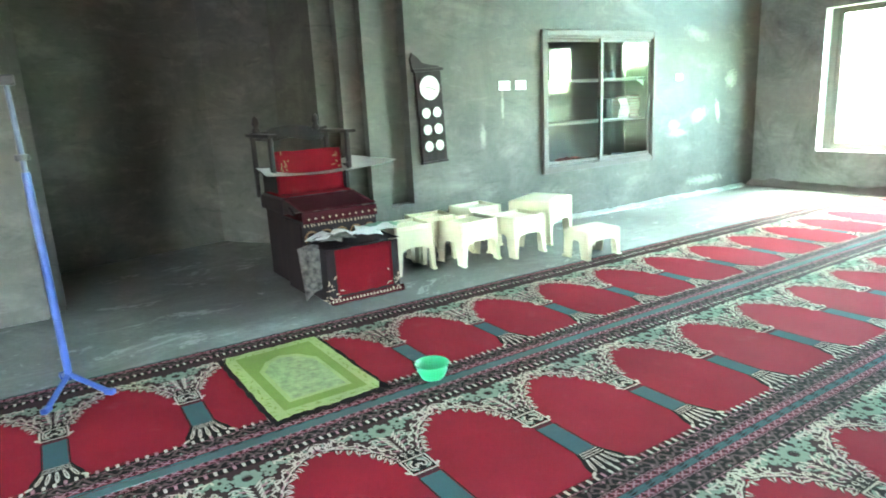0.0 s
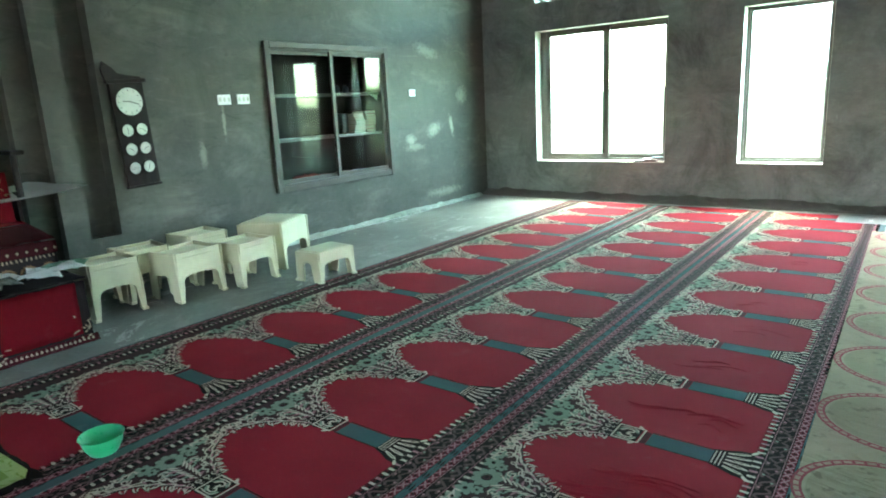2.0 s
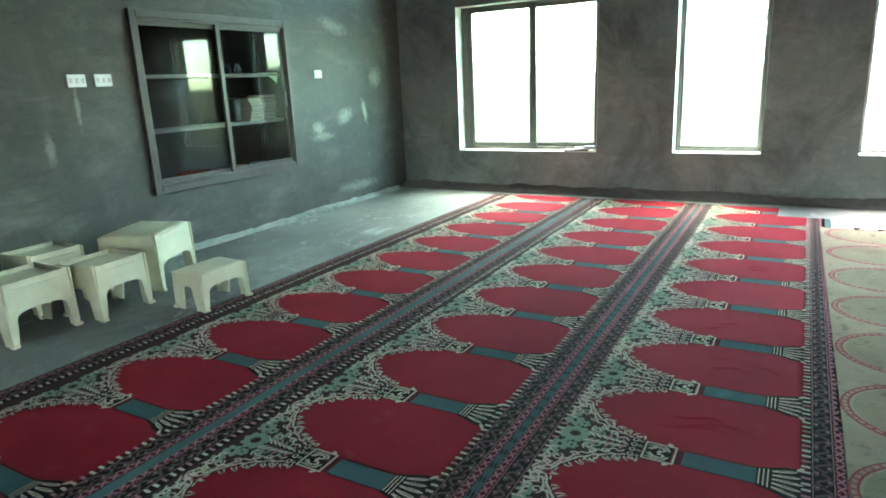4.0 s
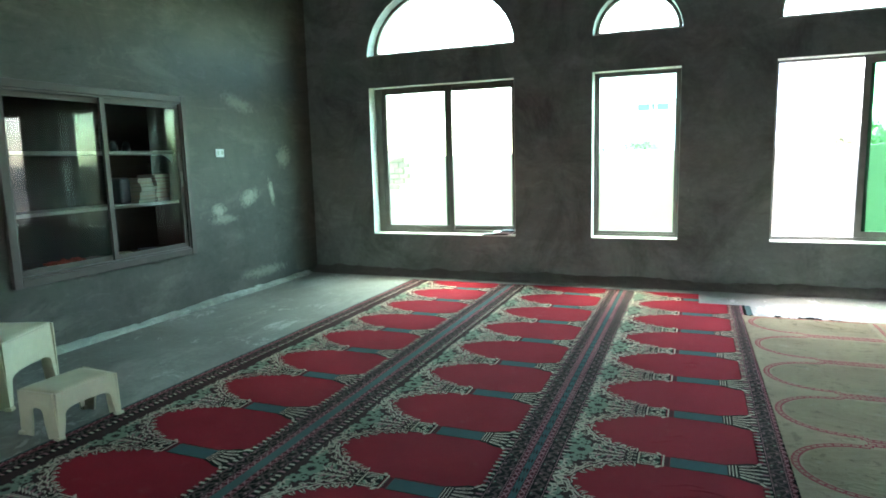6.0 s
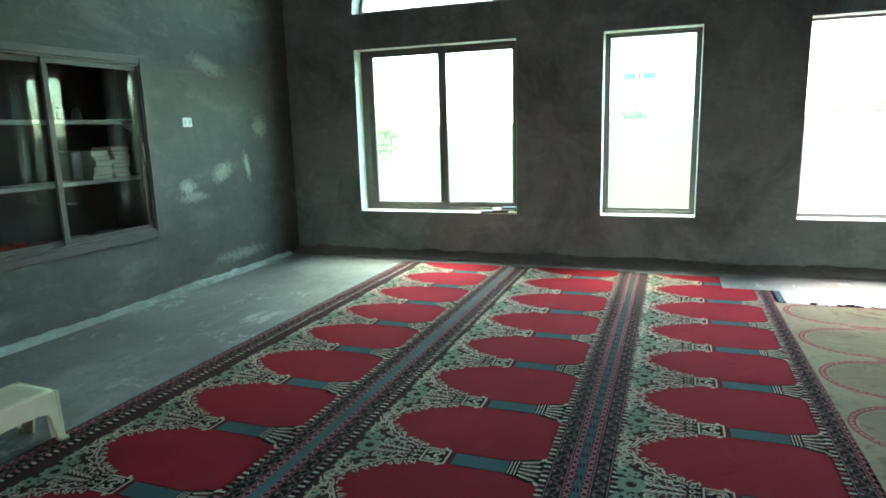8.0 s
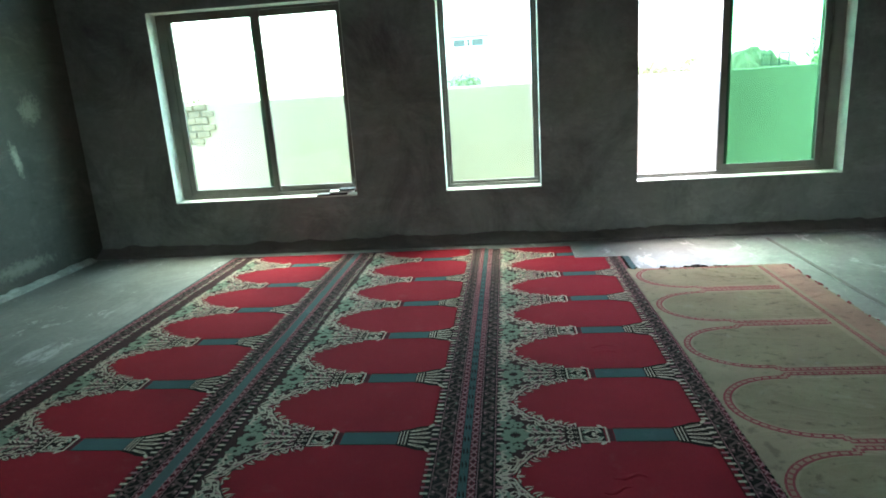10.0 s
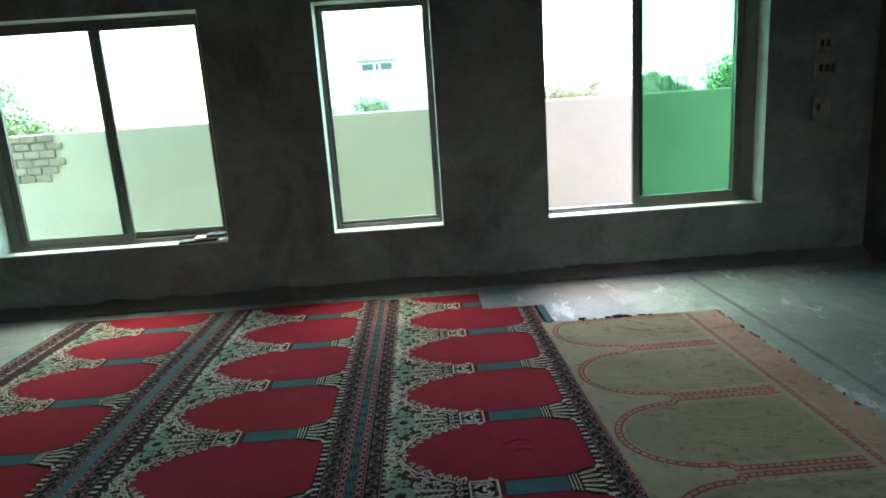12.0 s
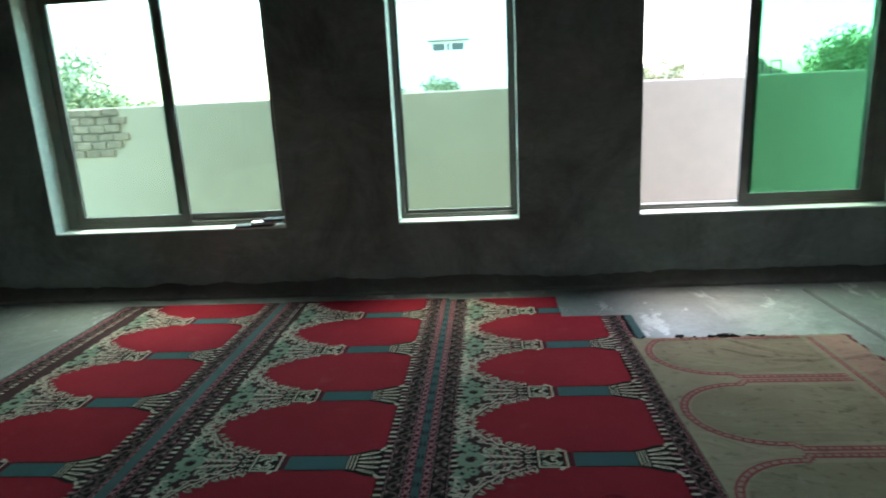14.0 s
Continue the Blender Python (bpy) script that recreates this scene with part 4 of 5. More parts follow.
for i in range(4):
    k = i % 4
    z = 0.642
    book(-0.2, 4.55 + i * 0.28, z, 0.2, 0.15, 0.03, COVERS[k], rng.uniform(-0.6, 0.6), NAMES[k] + " hardback book lying on the cabinet floor")
bag = tagged(part("bag", join(soft_box(-0.32, -0.16, 5.10, 5.22, 1.122, 1.36, 0.03, 3)), M_SLATE), "dark cloth bag standing on the cabinet shelf", "bag")
for y in (5.12, 5.26):
    j = thing("jar", "small dark glass jar on the top shelf", "jar", (-0.22, y, 1.602), group="jars")
    smooth(part("jar_body", lathe([(0, 0), (0.03, 0), (0.036, 0.02), (0.034, 0.06), (0.022, 0.075), (0.022, 0.085), (0, 0.085)], 14), M_SLATE, j))
    part("lid", lathe([(0, 0.086), (0.025, 0.086), (0.025, 0.1), (0, 0.1)], 14), M_ALU2, j)
rag = bmesh.new()
bmesh.ops.create_grid(rag, x_segments=14, y_segments=10, size=0.5)
for v in rag.verts:
    v.co = Vector((-0.22 + v.co.x * 0.2, 4.55 + v.co.y * 0.3, 0.66 + 0.03 * noise.noise((v.co.x * 6, v.co.y * 6, 1)) + 0.02))
bmesh.ops.solidify(rag, geom=rag.faces[:], thickness=0.012)
tagged(part("cloth", rag, plain("red_rag", (0.4, 0.06, 0.04), 0.9), ), "crumpled red cloth on the cabinet floor", "cloth")


# ---- clock with six dials ----
def prayer_clock():
    c = thing("prayer_clock", "dark wooden wall panel with one large and six small dials", "clock", (0.0, 2.516, 0))
    c.rotation_euler = (radians(2.5), 0, 0)
    y0, y1, z0, z1 = -0.145, 0.145, 0.86, 1.72
    part("board", soft_box(0.002, 0.035, y0, y1, z0, z1, 0.006), M_WOOD, c)
    part("cornice", soft_box(0.002, 0.055, y0 - 0.025, y1 + 0.025, z1, z1 + 0.03, 0.008), M_WOOD, c)
    part("foot_moulding", soft_box(0.002, 0.045, y0 - 0.01, y1 + 0.01, z0 - 0.02, z0, 0.006), M_WOOD, c)
    crest = [(y0 - 0.02, z1 + 0.03), (y1 * 0.95, z1 + 0.03), (y1 * 0.95, z1 + 0.045), (0.03, z1 + 0.06), (-0.05, z1 + 0.08), (-0.095, z1 + 0.13), (y0 - 0.01, z1 + 0.175), (y0 - 0.035, z1 + 0.12)]
    part("crest", prism(crest, "x", 0.004, 0.03), M_WOOD, c)

    def dial(y, z, r, tilt):
        face = part("dial", lathe([(0, 0.0), (r, 0.0), (r, 0.006), (r * 0.93, 0.009), (0, 0.009)], 28, pose(0.036, y, z, 0, 90, 0)), M_DIAL, c)
        part("rim", lathe([(r, 0.0), (r * 1.07, 0.0), (r * 1.07, 0.012), (r, 0.013), (r, 0.0)], 28, pose(0.036, y, z, 0, 90, 0)), M_WOOD, face)
        bm = bmesh.new()
        for k in range(12):
            a = k * math.pi / 6
            box(bm, 0.0455, 0.0465, -r * 0.02, r * 0.02, r * 0.74, r * 0.88, pose(0, y, z, math.degrees(a), 0, 0))
        tagged(part("hour_marks", bm, M_INK, face), kind="stuff")
        for a, ln in ((tilt, 0.5), (tilt + 165, 0.7)):
            part("hand_pointer", boxes((0.0468, 0.0485, -r * 0.03, r * 0.03, -r * 0.1, r * ln)), M_INK, face).matrix_basis = pose(0, y, z, a, 0, 0)

    dial(0.0, 1.565, 0.115, 85)
    for i in range(3):
        for s in (-1, 1):
            dial(s * 0.062, 1.33 - i * 0.16, 0.05, 40 + 50 * i + 30 * s)
    return c


prayer_clock()


# ---- switches ----
def switch_plate(x, y, z, w, h, axis, label, knobs=1):
    s = thing("wall_switch", label, "switch", (x, y, z), group="wall switches")
    s.rotation_euler = (0, 0, 0 if axis == "x" else radians(-90))
    part("plate", soft_box(0.001, 0.012, -w / 2, w / 2, -h / 2, h / 2, 0.003), M_WHITE, s)
    for k in range(knobs):
        part("rocker", soft_box(0.012, 0.017, (k + 0.5) * w / knobs - w / 2 - 0.012, (k + 0.5) * w / knobs - w / 2 + 0.012, -0.02, 0.02, 0.002), M_DIAL, s)


switch_plate(0, 3.395, 1.558, 0.145, 0.095, "x", "white plastic switch plate on grey plaster", 3)
switch_plate(0, 3.615, 1.558, 0.145, 0.095, "x", "white plastic switch plate on grey plaster", 3)
switch_plate(0, 6.25, 1.578, 0.12, 0.085, "x", "white plastic switch and socket plate on grey plaster", 2)


def socket_board(z, n):
    s = thing("socket_board", "grimy grey socket box on the dark wall", "socket", (7.71, YW, z), group="socket boards")
    part("plate", soft_box(-0.075, 0.075, -0.03, 0.003, -0.085, 0.085, 0.006), M_GRIME, s)
    part("lower_rim", soft_box(-0.085, 0.085, -0.042, 0.003, -0.1, -0.088, 0.004), M_GRIME, s)
    for k in range(n):
        part("socket_hole", soft_box(-0.05 + 0.05 * k, -0.02 + 0.05 * k, -0.036, -0.03, -0.03, 0.025, 0.003, 1), M_INK, s)


socket_board(1.79, 2)
socket_board(1.60, 3)
socket_board(1.29, 1)


# ---- plastic stools ----
def side_panel(w, h, leg, foot, band, thick, dish=0.0):
    """One side of a moulded stool: a deep arched apron that runs down into two tapered legs."""
    pts = [(-w / 2, 0), (-w / 2 + foot, 0), (-w / 2 + leg, (h - band) * 0.55)]
    inner = w / 2 - leg
    for i in range(9):
        a = math.pi - math.pi * i / 8
        pts.append((inner * 0.97 * math.copysign(abs(math.cos(a)) ** 0.5, math.cos(a)), (h - band) * (0.78 + 0.22 * math.sin(a))))
    pts += [(w / 2 - leg, (h - band) * 0.55), (w / 2 - foot, 0), (w / 2, 0), (w / 2 - 0.016, h + 0.5 * dish), (w / 2 - 0.05, h), (-w / 2 + 0.05, h), (-w / 2 + 0.016, h + 0.5 * dish)]
    return prism(pts, "x", -thick / 2, thick / 2)


def plastic_stool(w, d, h, band, label, place, turn, tint, dish=0.0):
    s = thing("plastic_stool", label, "stool", (*place, 0.0), group="plastic stools by the wall")
    s.rotation_euler = (0, 0, radians(turn))
    top = bmesh.new()
    bmesh.ops.create_grid(top, x_segments=10, y_segments=10, size=0.5)
    for v in top.verts:
        u, t = v.co.x * 2, v.co.y * 2
        k = 1 - 0.06 * (abs(u) ** 6) * (abs(t) ** 6)
        v.co = Vector((u * k * (d / 2 - 0.012), t * k * (w / 2 - 0.012), h - 3.2 * dish - 0.012 * max(abs(u), abs(t)) ** 8 - 0.004 * (1 - max(abs(u), abs(t)) ** 2)))
    bmesh.ops.solidify(top, geom=top.faces[:], thickness=0.014)
    smooth(part("seat", top, tint, s))
    for sx in (-1, 1):
        ob = part("side", side_panel(w, h - 0.014, 0.052, 0.034, band, 0.012, dish), tint, s)
        ob.matrix_basis = Matrix.Translation((sx * (d / 2 - 0.008), 0, 0)) @ pose(0, 0, 0, 0, sx * -2.0, 0)
        ob = part("side", side_panel(d, h - 0.014, 0.105, 0.088, band, 0.012, dish), tint, s)
        ob.matrix_basis = Matrix.Translation((0, sx * (w / 2 - 0.008), 0)) @ pose(0, 0, 0, sx * 2.0, 0, 90)
        for sy in (-1, 1):
            part("foot", soft_box(-0.022, 0.022, -0.022, 0.022, 0, 0.022, 0.006, 2, pose(sx * (d / 2 - 0.012), sy * (w / 2 - 0.012), 0)), tint, s)
    rib = boxes(*[(-d / 2 + 0.03, d / 2 - 0.03, -0.05 + 0.035 * i, -0.044 + 0.035 * i, h - 0.06 - 3.2 * dish, h - 0.02 - 3.2 * dish) for i in range(4)])
    part("rib", rib, tint, s)
    return s


IV = "ivory moulded plastic stool"
plastic_stool(0.38, 0.36, 0.43, 0.19, IV + " with deep arched aprons", (0.635, 1.748), 0, M_PLASTIC, 0.010)
plastic_stool(0.36, 0.34, 0.43, 0.19, IV + " standing behind the front row", (0.45, 2.12), -4, M_PLASTIC, 0.010)
plastic_stool(0.43, 0.38, 0.405, 0.18, IV + " with deep arched aprons", (0.755, 2.335), 4, M_PLASTIC, 0.010)
plastic_stool(0.38, 0.36, 0.43, 0.19, IV + " standing behind the front row", (0.33, 2.72), 2, M_PLASTIC, 0.010)
plastic_stool(0.40, 0.38, 0.385, 0.16, IV + " with deep arched aprons", (0.835, 2.83), 5, M_PLASTIC, 0.010)
plastic_stool(0.54, 0.46, 0.44, 0.21, "tall ivory plastic stool close to the wall", (0.54, 3.40), 24, M_PLASTIC)
plastic_stool(0.40, 0.31, 0.275, 0.09, "low square ivory plastic stool at the carpet edge", (1.405, 3.238), -1, M_PLASTIC)


# ---- pulpit ----
M_CLOTHB = dyed("pulpit_cloth_dark", (0.035, 0.03, 0.03))
M_CREAMDIM = dyed("pulpit_cloth_cream", (0.36, 0.29, 0.21), 0.35)
M_CLOTHT = dyed("pulpit_cloth_tan", (0.26, 0.17, 0.09), 0.3)


def pulpit():
    p = thing("pulpit", "stepped wooden pulpit draped with red patterned carpet", "pulpit", (0, 1.06, 0))
    y0, y1 = -0.31, 0.32
    # side boards with stepped tops
    side = [(-0.15, 0.0), (0.62, 0.0), (0.62, 0.55), (0.30, 0.72), (0.30, 0.95), (-0.15, 0.95)]
    for y in (y0 + 0.045, y1 + 0.005):
        part("side_board", prism(side, "y", y, y + 0.025), M_WOOD, p)
    part("step", soft_box(0.80, 1.15, -0.262, y1 - 0.008, 0.0, 0.40, 0.012), M_WOOD, p)
    part("step", soft_box(0.40, 0.80, y0, y1, 0.0, 0.57, 0.012), M_WOOD, p)
    part("seat", soft_box(-0.15, 0.42, y0, y1, 0.60, 0.72, 0.012), M_WOOD, p)
    for y in (y0 - 0.02, y1 + 0.015):
        for x in (-0.1, 0.36):
            bm = tube(bmesh.new(), (x, y, 0.90), (x, y, 1.22), 0.024, 0.022, 10)
            part("post", bm, M_WOOD, p)
        part("armrest", soft_box(-0.16, 0.45, y - 0.045, y + 0.045, 1.215, 1.245, 0.008), M_WOOD, p)
        smooth(part("finial", lathe([(0, 0), (0.03, 0), (0.034, 0.03), (0.018, 0.05), (0.03, 0.08), (0.024, 0.12), (0, 0.15)], 14, pose(0.02, y if y < 0 else 0.2, 1.245)), M_WOOD, p))
    part("backrest", soft_box(0.265, 0.29, y0 + 0.06, y1 - 0.05, 0.7, 1.085, 0.006), M_WOOD, p)
    crest = [(y0 - 0.04, 1.25), (y0 * 0.7, 1.255), (y0 * 0.45, 1.285), (0.0, 1.30), (y1 * 0.45, 1.285), (y1 * 0.7, 1.26), (y1 + 0.03, 1.27), (y1 + 0.03, 1.17), (y1 * 0.6, 1.15), (0, 1.19), (y0 * 0.6, 1.16), (y0 - 0.04, 1.19)]
    part("crest_rail", prism(crest, "x", -0.12, -0.09), M_WOOD, p)
    for y in (y0 - 0.02, y1 + 0.01):
        part("back_post", tube(bmesh.new(), (-0.105, y, 0.7), (-0.105, y, 1.25), 0.02, 0.018, 10), M_WOOD, p)
    # draped carpet runner: front, treads and risers
    def drape(name, x0, x1, z0, z1, m, ya, yb, seed):
        bm = bmesh.new()
        n = 16
        rows = []
        for i in range(9):
            t = i / 8
            rows.append([bm.verts.new((x0 + (x1 - x0) * t + 0.006 * noise.noise((k * 0.7, i * 0.6, seed)), ya + (yb - ya) * k / n, z0 + (z1 - z0) * t + 0.006 * noise.noise((k * 0.5, i * 0.8, seed + 4)))) for k in range(n + 1)])
        for a, b in zip(rows, rows[1:]):
            for k in range(n):
                bm.faces.new((a[k], a[k + 1], b[k + 1], b[k]))
        bmesh.ops.solidify(bm, geom=bm.faces[:], thickness=0.006)
        return smooth(part(name, bm, m, p))
    drape("front_cloth", 1.165, 1.165, 0.025, 0.42, M_CLOTHB, -0.275, y1, 1)
    drape("front_red_panel", 1.178, 1.178, 0.07, 0.415, M_RED, -0.21, y1 - 0.065, 1)
    drape("hem", 1.182, 1.21, 0.06, 0.012, M_MAROON, -0.28, y1 + 0.02, 2)
    drape("tread_cloth", 1.15, 0.81, 0.425, 0.43, M_CLOTHB, -0.29, y1 + 0.03, 3)
    drape("riser_cloth", 0.825, 0.82, 0.44, 0.575, M_CLOTHB, y0, y1, 4)
    drape("tread_cloth", 0.835, 0.42, 0.595, 0.60, M_MAROON, y0, y1, 5)
    drape("riser_cloth", 0.855, 0.85, 0.575, 0.66, M_MAROON, y0, y1, 6)
    drape("tread_cloth", 0.85, 0.44, 0.67, 0.735, M_MAROON, y0, y1, 7)
    drape("seat_cloth", 0.44, 0.02, 0.74, 0.75, M_RED, y0, y1, 8)
    drape("back_cloth", 0.33, 0.30, 0.75, 1.10, M_RED, -0.30, 0.285, 9)
    # figured bands
    rng = random.Random(9)

    def flat(pts, x):
        return prism(pts, "x", x, x + 0.004)
    cream, tan = [], []
    for i in range(22):
        y = y0 + 0.02 + i * (y1 - y0 - 0.04) / 21
        cream.append(flat([(y, 0.022), (y + 0.009, 0.036), (y, 0.05), (y - 0.009, 0.036)], 1.196))
        if i % 2:
            cream.append(flat([(y, 0.600), (y + 0.01, 0.611), (y, 0.622), (y - 0.01, 0.611)], 0.862))
        cream.append(flat(leaf_shape(y, 0.545, rng.uniform(1.2, 1.9), 0.028, 0.014, 0.2), 0.832))
    for s in (-1, 1):
        for k in range(16):
            cream.append(flat(leaf_shape(0.005 + s * (0.30 - 0.10 * rng.random() ** 1.3), 0.055 + 0.16 * rng.random() ** 2, rng.uniform(0, 6.28), rng.uniform(0.02, 0.04), 0.012, rng.uniform(-0.6, 0.6)), 1.187))
        for k in range(9):
            tan.append(flat(leaf_shape(s * (0.25 - 0.05 * rng.random()), 0.93 + 0.14 * rng.random(), rng.uniform(0, 6.28), rng.uniform(0.02, 0.04), 0.012, 0.5), 0.325))
    for k in range(5):
        y = y0 + 0.07 + k * 0.125
        for a in range(9):
            ang = math.pi * a / 8
            tan.append(flat(leaf_shape(y + 0.04 * math.cos(ang), 0.455 + 0.045 * math.sin(ang), ang + 0.9, 0.03, 0.017, 0.4), 0.83))
        tan.append(flat(ring_shape(y, 0.465, 0.014), 0.83))
    tagged(part("woven_figure", join(*cream), M_CREAMDIM, p), kind="stuff")
    tagged(part("woven_scroll", join(*tan), M_CLOTHT, p), kind="stuff")
    return p


pulpit()


M_SHEET = plain("limp_grey_white_cloth", (0.42, 0.42, 0.38), 0.8, 0, 0.12, 6)


def sheet_of_paper(name, label, cat, pts, sag, seed, m=M_PAPER):
    """A thin limp sheet stretched over four corners."""
    a, b, c, d = [Vector(q) for q in pts]
    bm = bmesh.new()
    n = 14
    rows = []
    for i in range(n + 1):
        u = i / n
        row = []
        for k in range(n + 1):
            t = k / n
            q = a.lerp(b, u).lerp(d.lerp(c, u), t)
            q.z -= sag * math.sin(math.pi * u) * (0.6 + 0.4 * math.sin(math.pi * t))
            q.z += 0.012 * noise.noise((u * 3, t * 3, seed))
            row.append(bm.verts.new(q))
        rows.append(row)
    for p, q in zip(rows, rows[1:]):
        for k in range(n):
            bm.faces.new((p[k], p[k + 1], q[k + 1], q[k]))
    bmesh.ops.solidify(bm, geom=bm.faces[:], thickness=0.003)
    return tagged(smooth(part(name, bm, m)), label, cat)


sheet_of_paper("cloth_sheet", "limp pale cloth sheet laid across the pulpit arms", "cloth", [(0.60, 0.60, 0.94), (0.40, 1.84, 0.95), (0.17, 1.52, 1.005), (0.12, 0.66, 0.97)], 0.06, 2, M_SHEET)
M_LEAFLET = plain("green_leaflet", (0.16, 0.30, 0.2), 0.7, 0, 0.3, 14)
for y, x, tn, sd, m, lab in ((0.84, 1.00, 35, 3, M_PAPER, "creased white"), (1.16, 1.07, -14, 5, M_PAPER, "creased white"), (1.02, 0.93, 52, 8, M_PAPER, "curled white"), (1.34, 1.02, 12, 6, M_PAPER, "crumpled white"), (1.28, 0.90, -28, 9, M_LEAFLET, "green printed"), (0.92, 1.09, 8, 14, M_PRINT, "grey printed"), (1.22, 0.95, 70, 17, M_PAPER, "folded white"), (1.38, 0.93, -50, 19, M_LEAFLET, "green printed"), (0.84, 1.06, -25, 22, M_PRINT, "grey printed")):
    t = pose(x, y, 0.455 + 0.003 * (sd % 4), 0, 0, tn)
    q = [t @ Vector(v) for v in ((-0.08, -0.12, 0.004 * (sd % 7)), (-0.08, 0.12, 0.045), (0.08, 0.12, 0.01), (0.08, -0.12, 0.035))]
    sheet_of_paper("paper", lab + " paper lying on the pulpit step", "paper", q, -0.018, sd, m)
q = [(0.98, 0.64, 0.43), (1.04, 0.79, 0.445), (1.07, 0.775, 0.12), (1.02, 0.66, 0.03)]
sheet_of_paper("hanging_cloth", "grey printed cloth hanging off the pulpit side", "cloth", q, -0.02, 12, M_PRINT)

sheet_of_paper("paper", "folded white paper drooping over the cabinet shelf", "paper", [(-0.13, 5.42, 1.606), (-0.09, 5.69, 1.606), (-0.078, 5.66, 1.49), (-0.078, 5.56, 1.575)], 0.0, 31)


# ---- prayer mat, bowl, stand ----
def prayer_mat():
    c = thing("prayer_mat", "light green prayer mat with an arched panel and dark fringe", "mat", (2.192, 0.151, 0.0105))
    c.rotation_euler = (0, 0, radians(0.8))
    c.scale = (0.965, 1.0, 1.0)

    def limp(name, pts, m, z, lift=0.004):
        bm = prism(pts, "z", z, z + 0.004)
        return part(name, bm, m, c)
    ragged = random.Random(5)
    ring = [(-0.495 + 0.02 * ragged.uniform(-1, 1), -0.295 + 0.03 * i + 0.0) for i in range(20)][::-1]
    ring += [(-0.49 + 0.05 * i, -0.312 + 0.006 * ragged.uniform(-1, 1)) for i in range(20)]
    ring += [(0.522 + 0.024 * ragged.uniform(-1, 1), -0.30 + 0.0305 * i) for i in range(21)]
    ring += [(0.50 - 0.05 * i, 0.314 + 0.006 * ragged.uniform(-1, 1)) for i in range(1, 20)]
    limp("underlay", ring, M_DARK, 0.0)
    limp("border", [(-0.485 + 0.006 * ragged.uniform(-1, 1), 0.29 - 0.029 * i) for i in range(20)] + [(-0.485 + 0.06 * i, -0.284 + 0.004 * ragged.uniform(-1, 1)) for i in range(1, 16)] + [(0.476 + 0.014 * ragged.uniform(-1, 1), -0.28 + 0.0285 * i) for i in range(20)] + [(0.475 - 0.06 * i, 0.288 + 0.004 * ragged.uniform(-1, 1)) for i in range(1, 16)], M_MATG2, 0.0042)
    limp("field", [(-0.42, -0.225), (0.41, -0.22), (0.415, 0.225), (-0.42, 0.23)], M_MATG, 0.0052)
    arch = [(0.34, -0.17), (0.34, 0.17), (-0.14, 0.17), (-0.20, 0.13), (-0.26, 0.10), (-0.31, 0.0), (-0.26, -0.10), (-0.20, -0.13), (-0.14, -0.17)]
    limp("arch_panel", arch, M_MATG2, 0.0062)
    inner = [(x * 0.9 + 0.01, y * 0.86) for x, y in arch]
    limp("arch_inner", inner, plain("mat_sage", (0.205, 0.245, 0.10), 0.95, 0, 0.35, 25, 0.5), 0.0072)
    fr = bmesh.new()
    rng = random.Random(3)
    # woven sprigs along the border
    sprigs = Sheet()
    for i in range(26):
        for y in (-0.256, 0.258):
            sprigs.poly(leaf_shape(-0.46 + 0.036 * i, y, rng.uniform(0, 6.28), 0.036, 0.013, 0.5), 0.009)
    for i in range(13):
        for x in (-0.452, 0.446):
            sprigs.poly(leaf_shape(x, -0.22 + 0.036 * i, rng.uniform(0, 6.28), 0.036, 0.013, 0.5), 0.009)
    tagged(sprigs.ob("border_sprigs", M_MATG, c), kind="stuff")
    for i in range(70):
        y = -0.28 + i * 0.008
        box(fr, 0.478, 0.505 + rng.uniform(0, 0.02), y, y + 0.004, 0.002, 0.006)
    tagged(part("fringe", fr, M_DARK, c), kind="stuff")


prayer_mat()
b = thing("bowl", "translucent green plastic bowl standing on the carpet", "bowl", (2.71, 0.705, 0.0105))
smooth(part("bowl_shell", lathe([(0, 0.0), (0.055, 0.0), (0.06, 0.006), (0.079, 0.042), (0.087, 0.078), (0.092, 0.081), (0.090, 0.085), (0.083, 0.081), (0.075, 0.042), (0.055, 0.012), (0, 0.010)], 32), M_BOWL, b))


def blue_stand():
    s = thing("microphone_stand", "tall blue painted metal stand on folding feet", "stand", (1.61, -0.905, 0.009))
    part("pole", tube(bmesh.new(), (0, 0, 0.07), (0.0, -0.012, 1.18), 0.021, 0.019, 14), M_BLUE, s)
    part("upper_pole", tube(bmesh.new(), (0.0, -0.012, 1.18), (0.0, -0.02, 1.62), 0.013, 0.012, 12), plain("dark_steel", (0.05, 0.06, 0.09), 0.4, 0.5), s)
    part("collar", tube(bmesh.new(), (0.0, -0.013, 1.24), (0.0, -0.014, 1.27), 0.032, 0.032, 14), M_INK, s)
    part("clip", soft_box(-0.03, 0.04, -0.06, 0.02, 1.60, 1.65, 0.008), M_INK, s)
    for a in (-30, 43, 187):
        e = Vector((math.cos(radians(a)) * 0.245, math.sin(radians(a)) * 0.245, 0.012))
        part("leg", join(tube(bmesh.new(), (0, 0, 0.1), e, 0.015, 0.015, 10), soft_box(-0.03, 0.03, -0.018, 0.018, 0, 0.03, 0.006, 1, Matrix.Translation((e.x, e.y, 0)) @ pose(0, 0, 0, 0, 0, a))), M_BLUE, s)


blue_stand()

# flat things left on the sill
rng = random.Random(6)
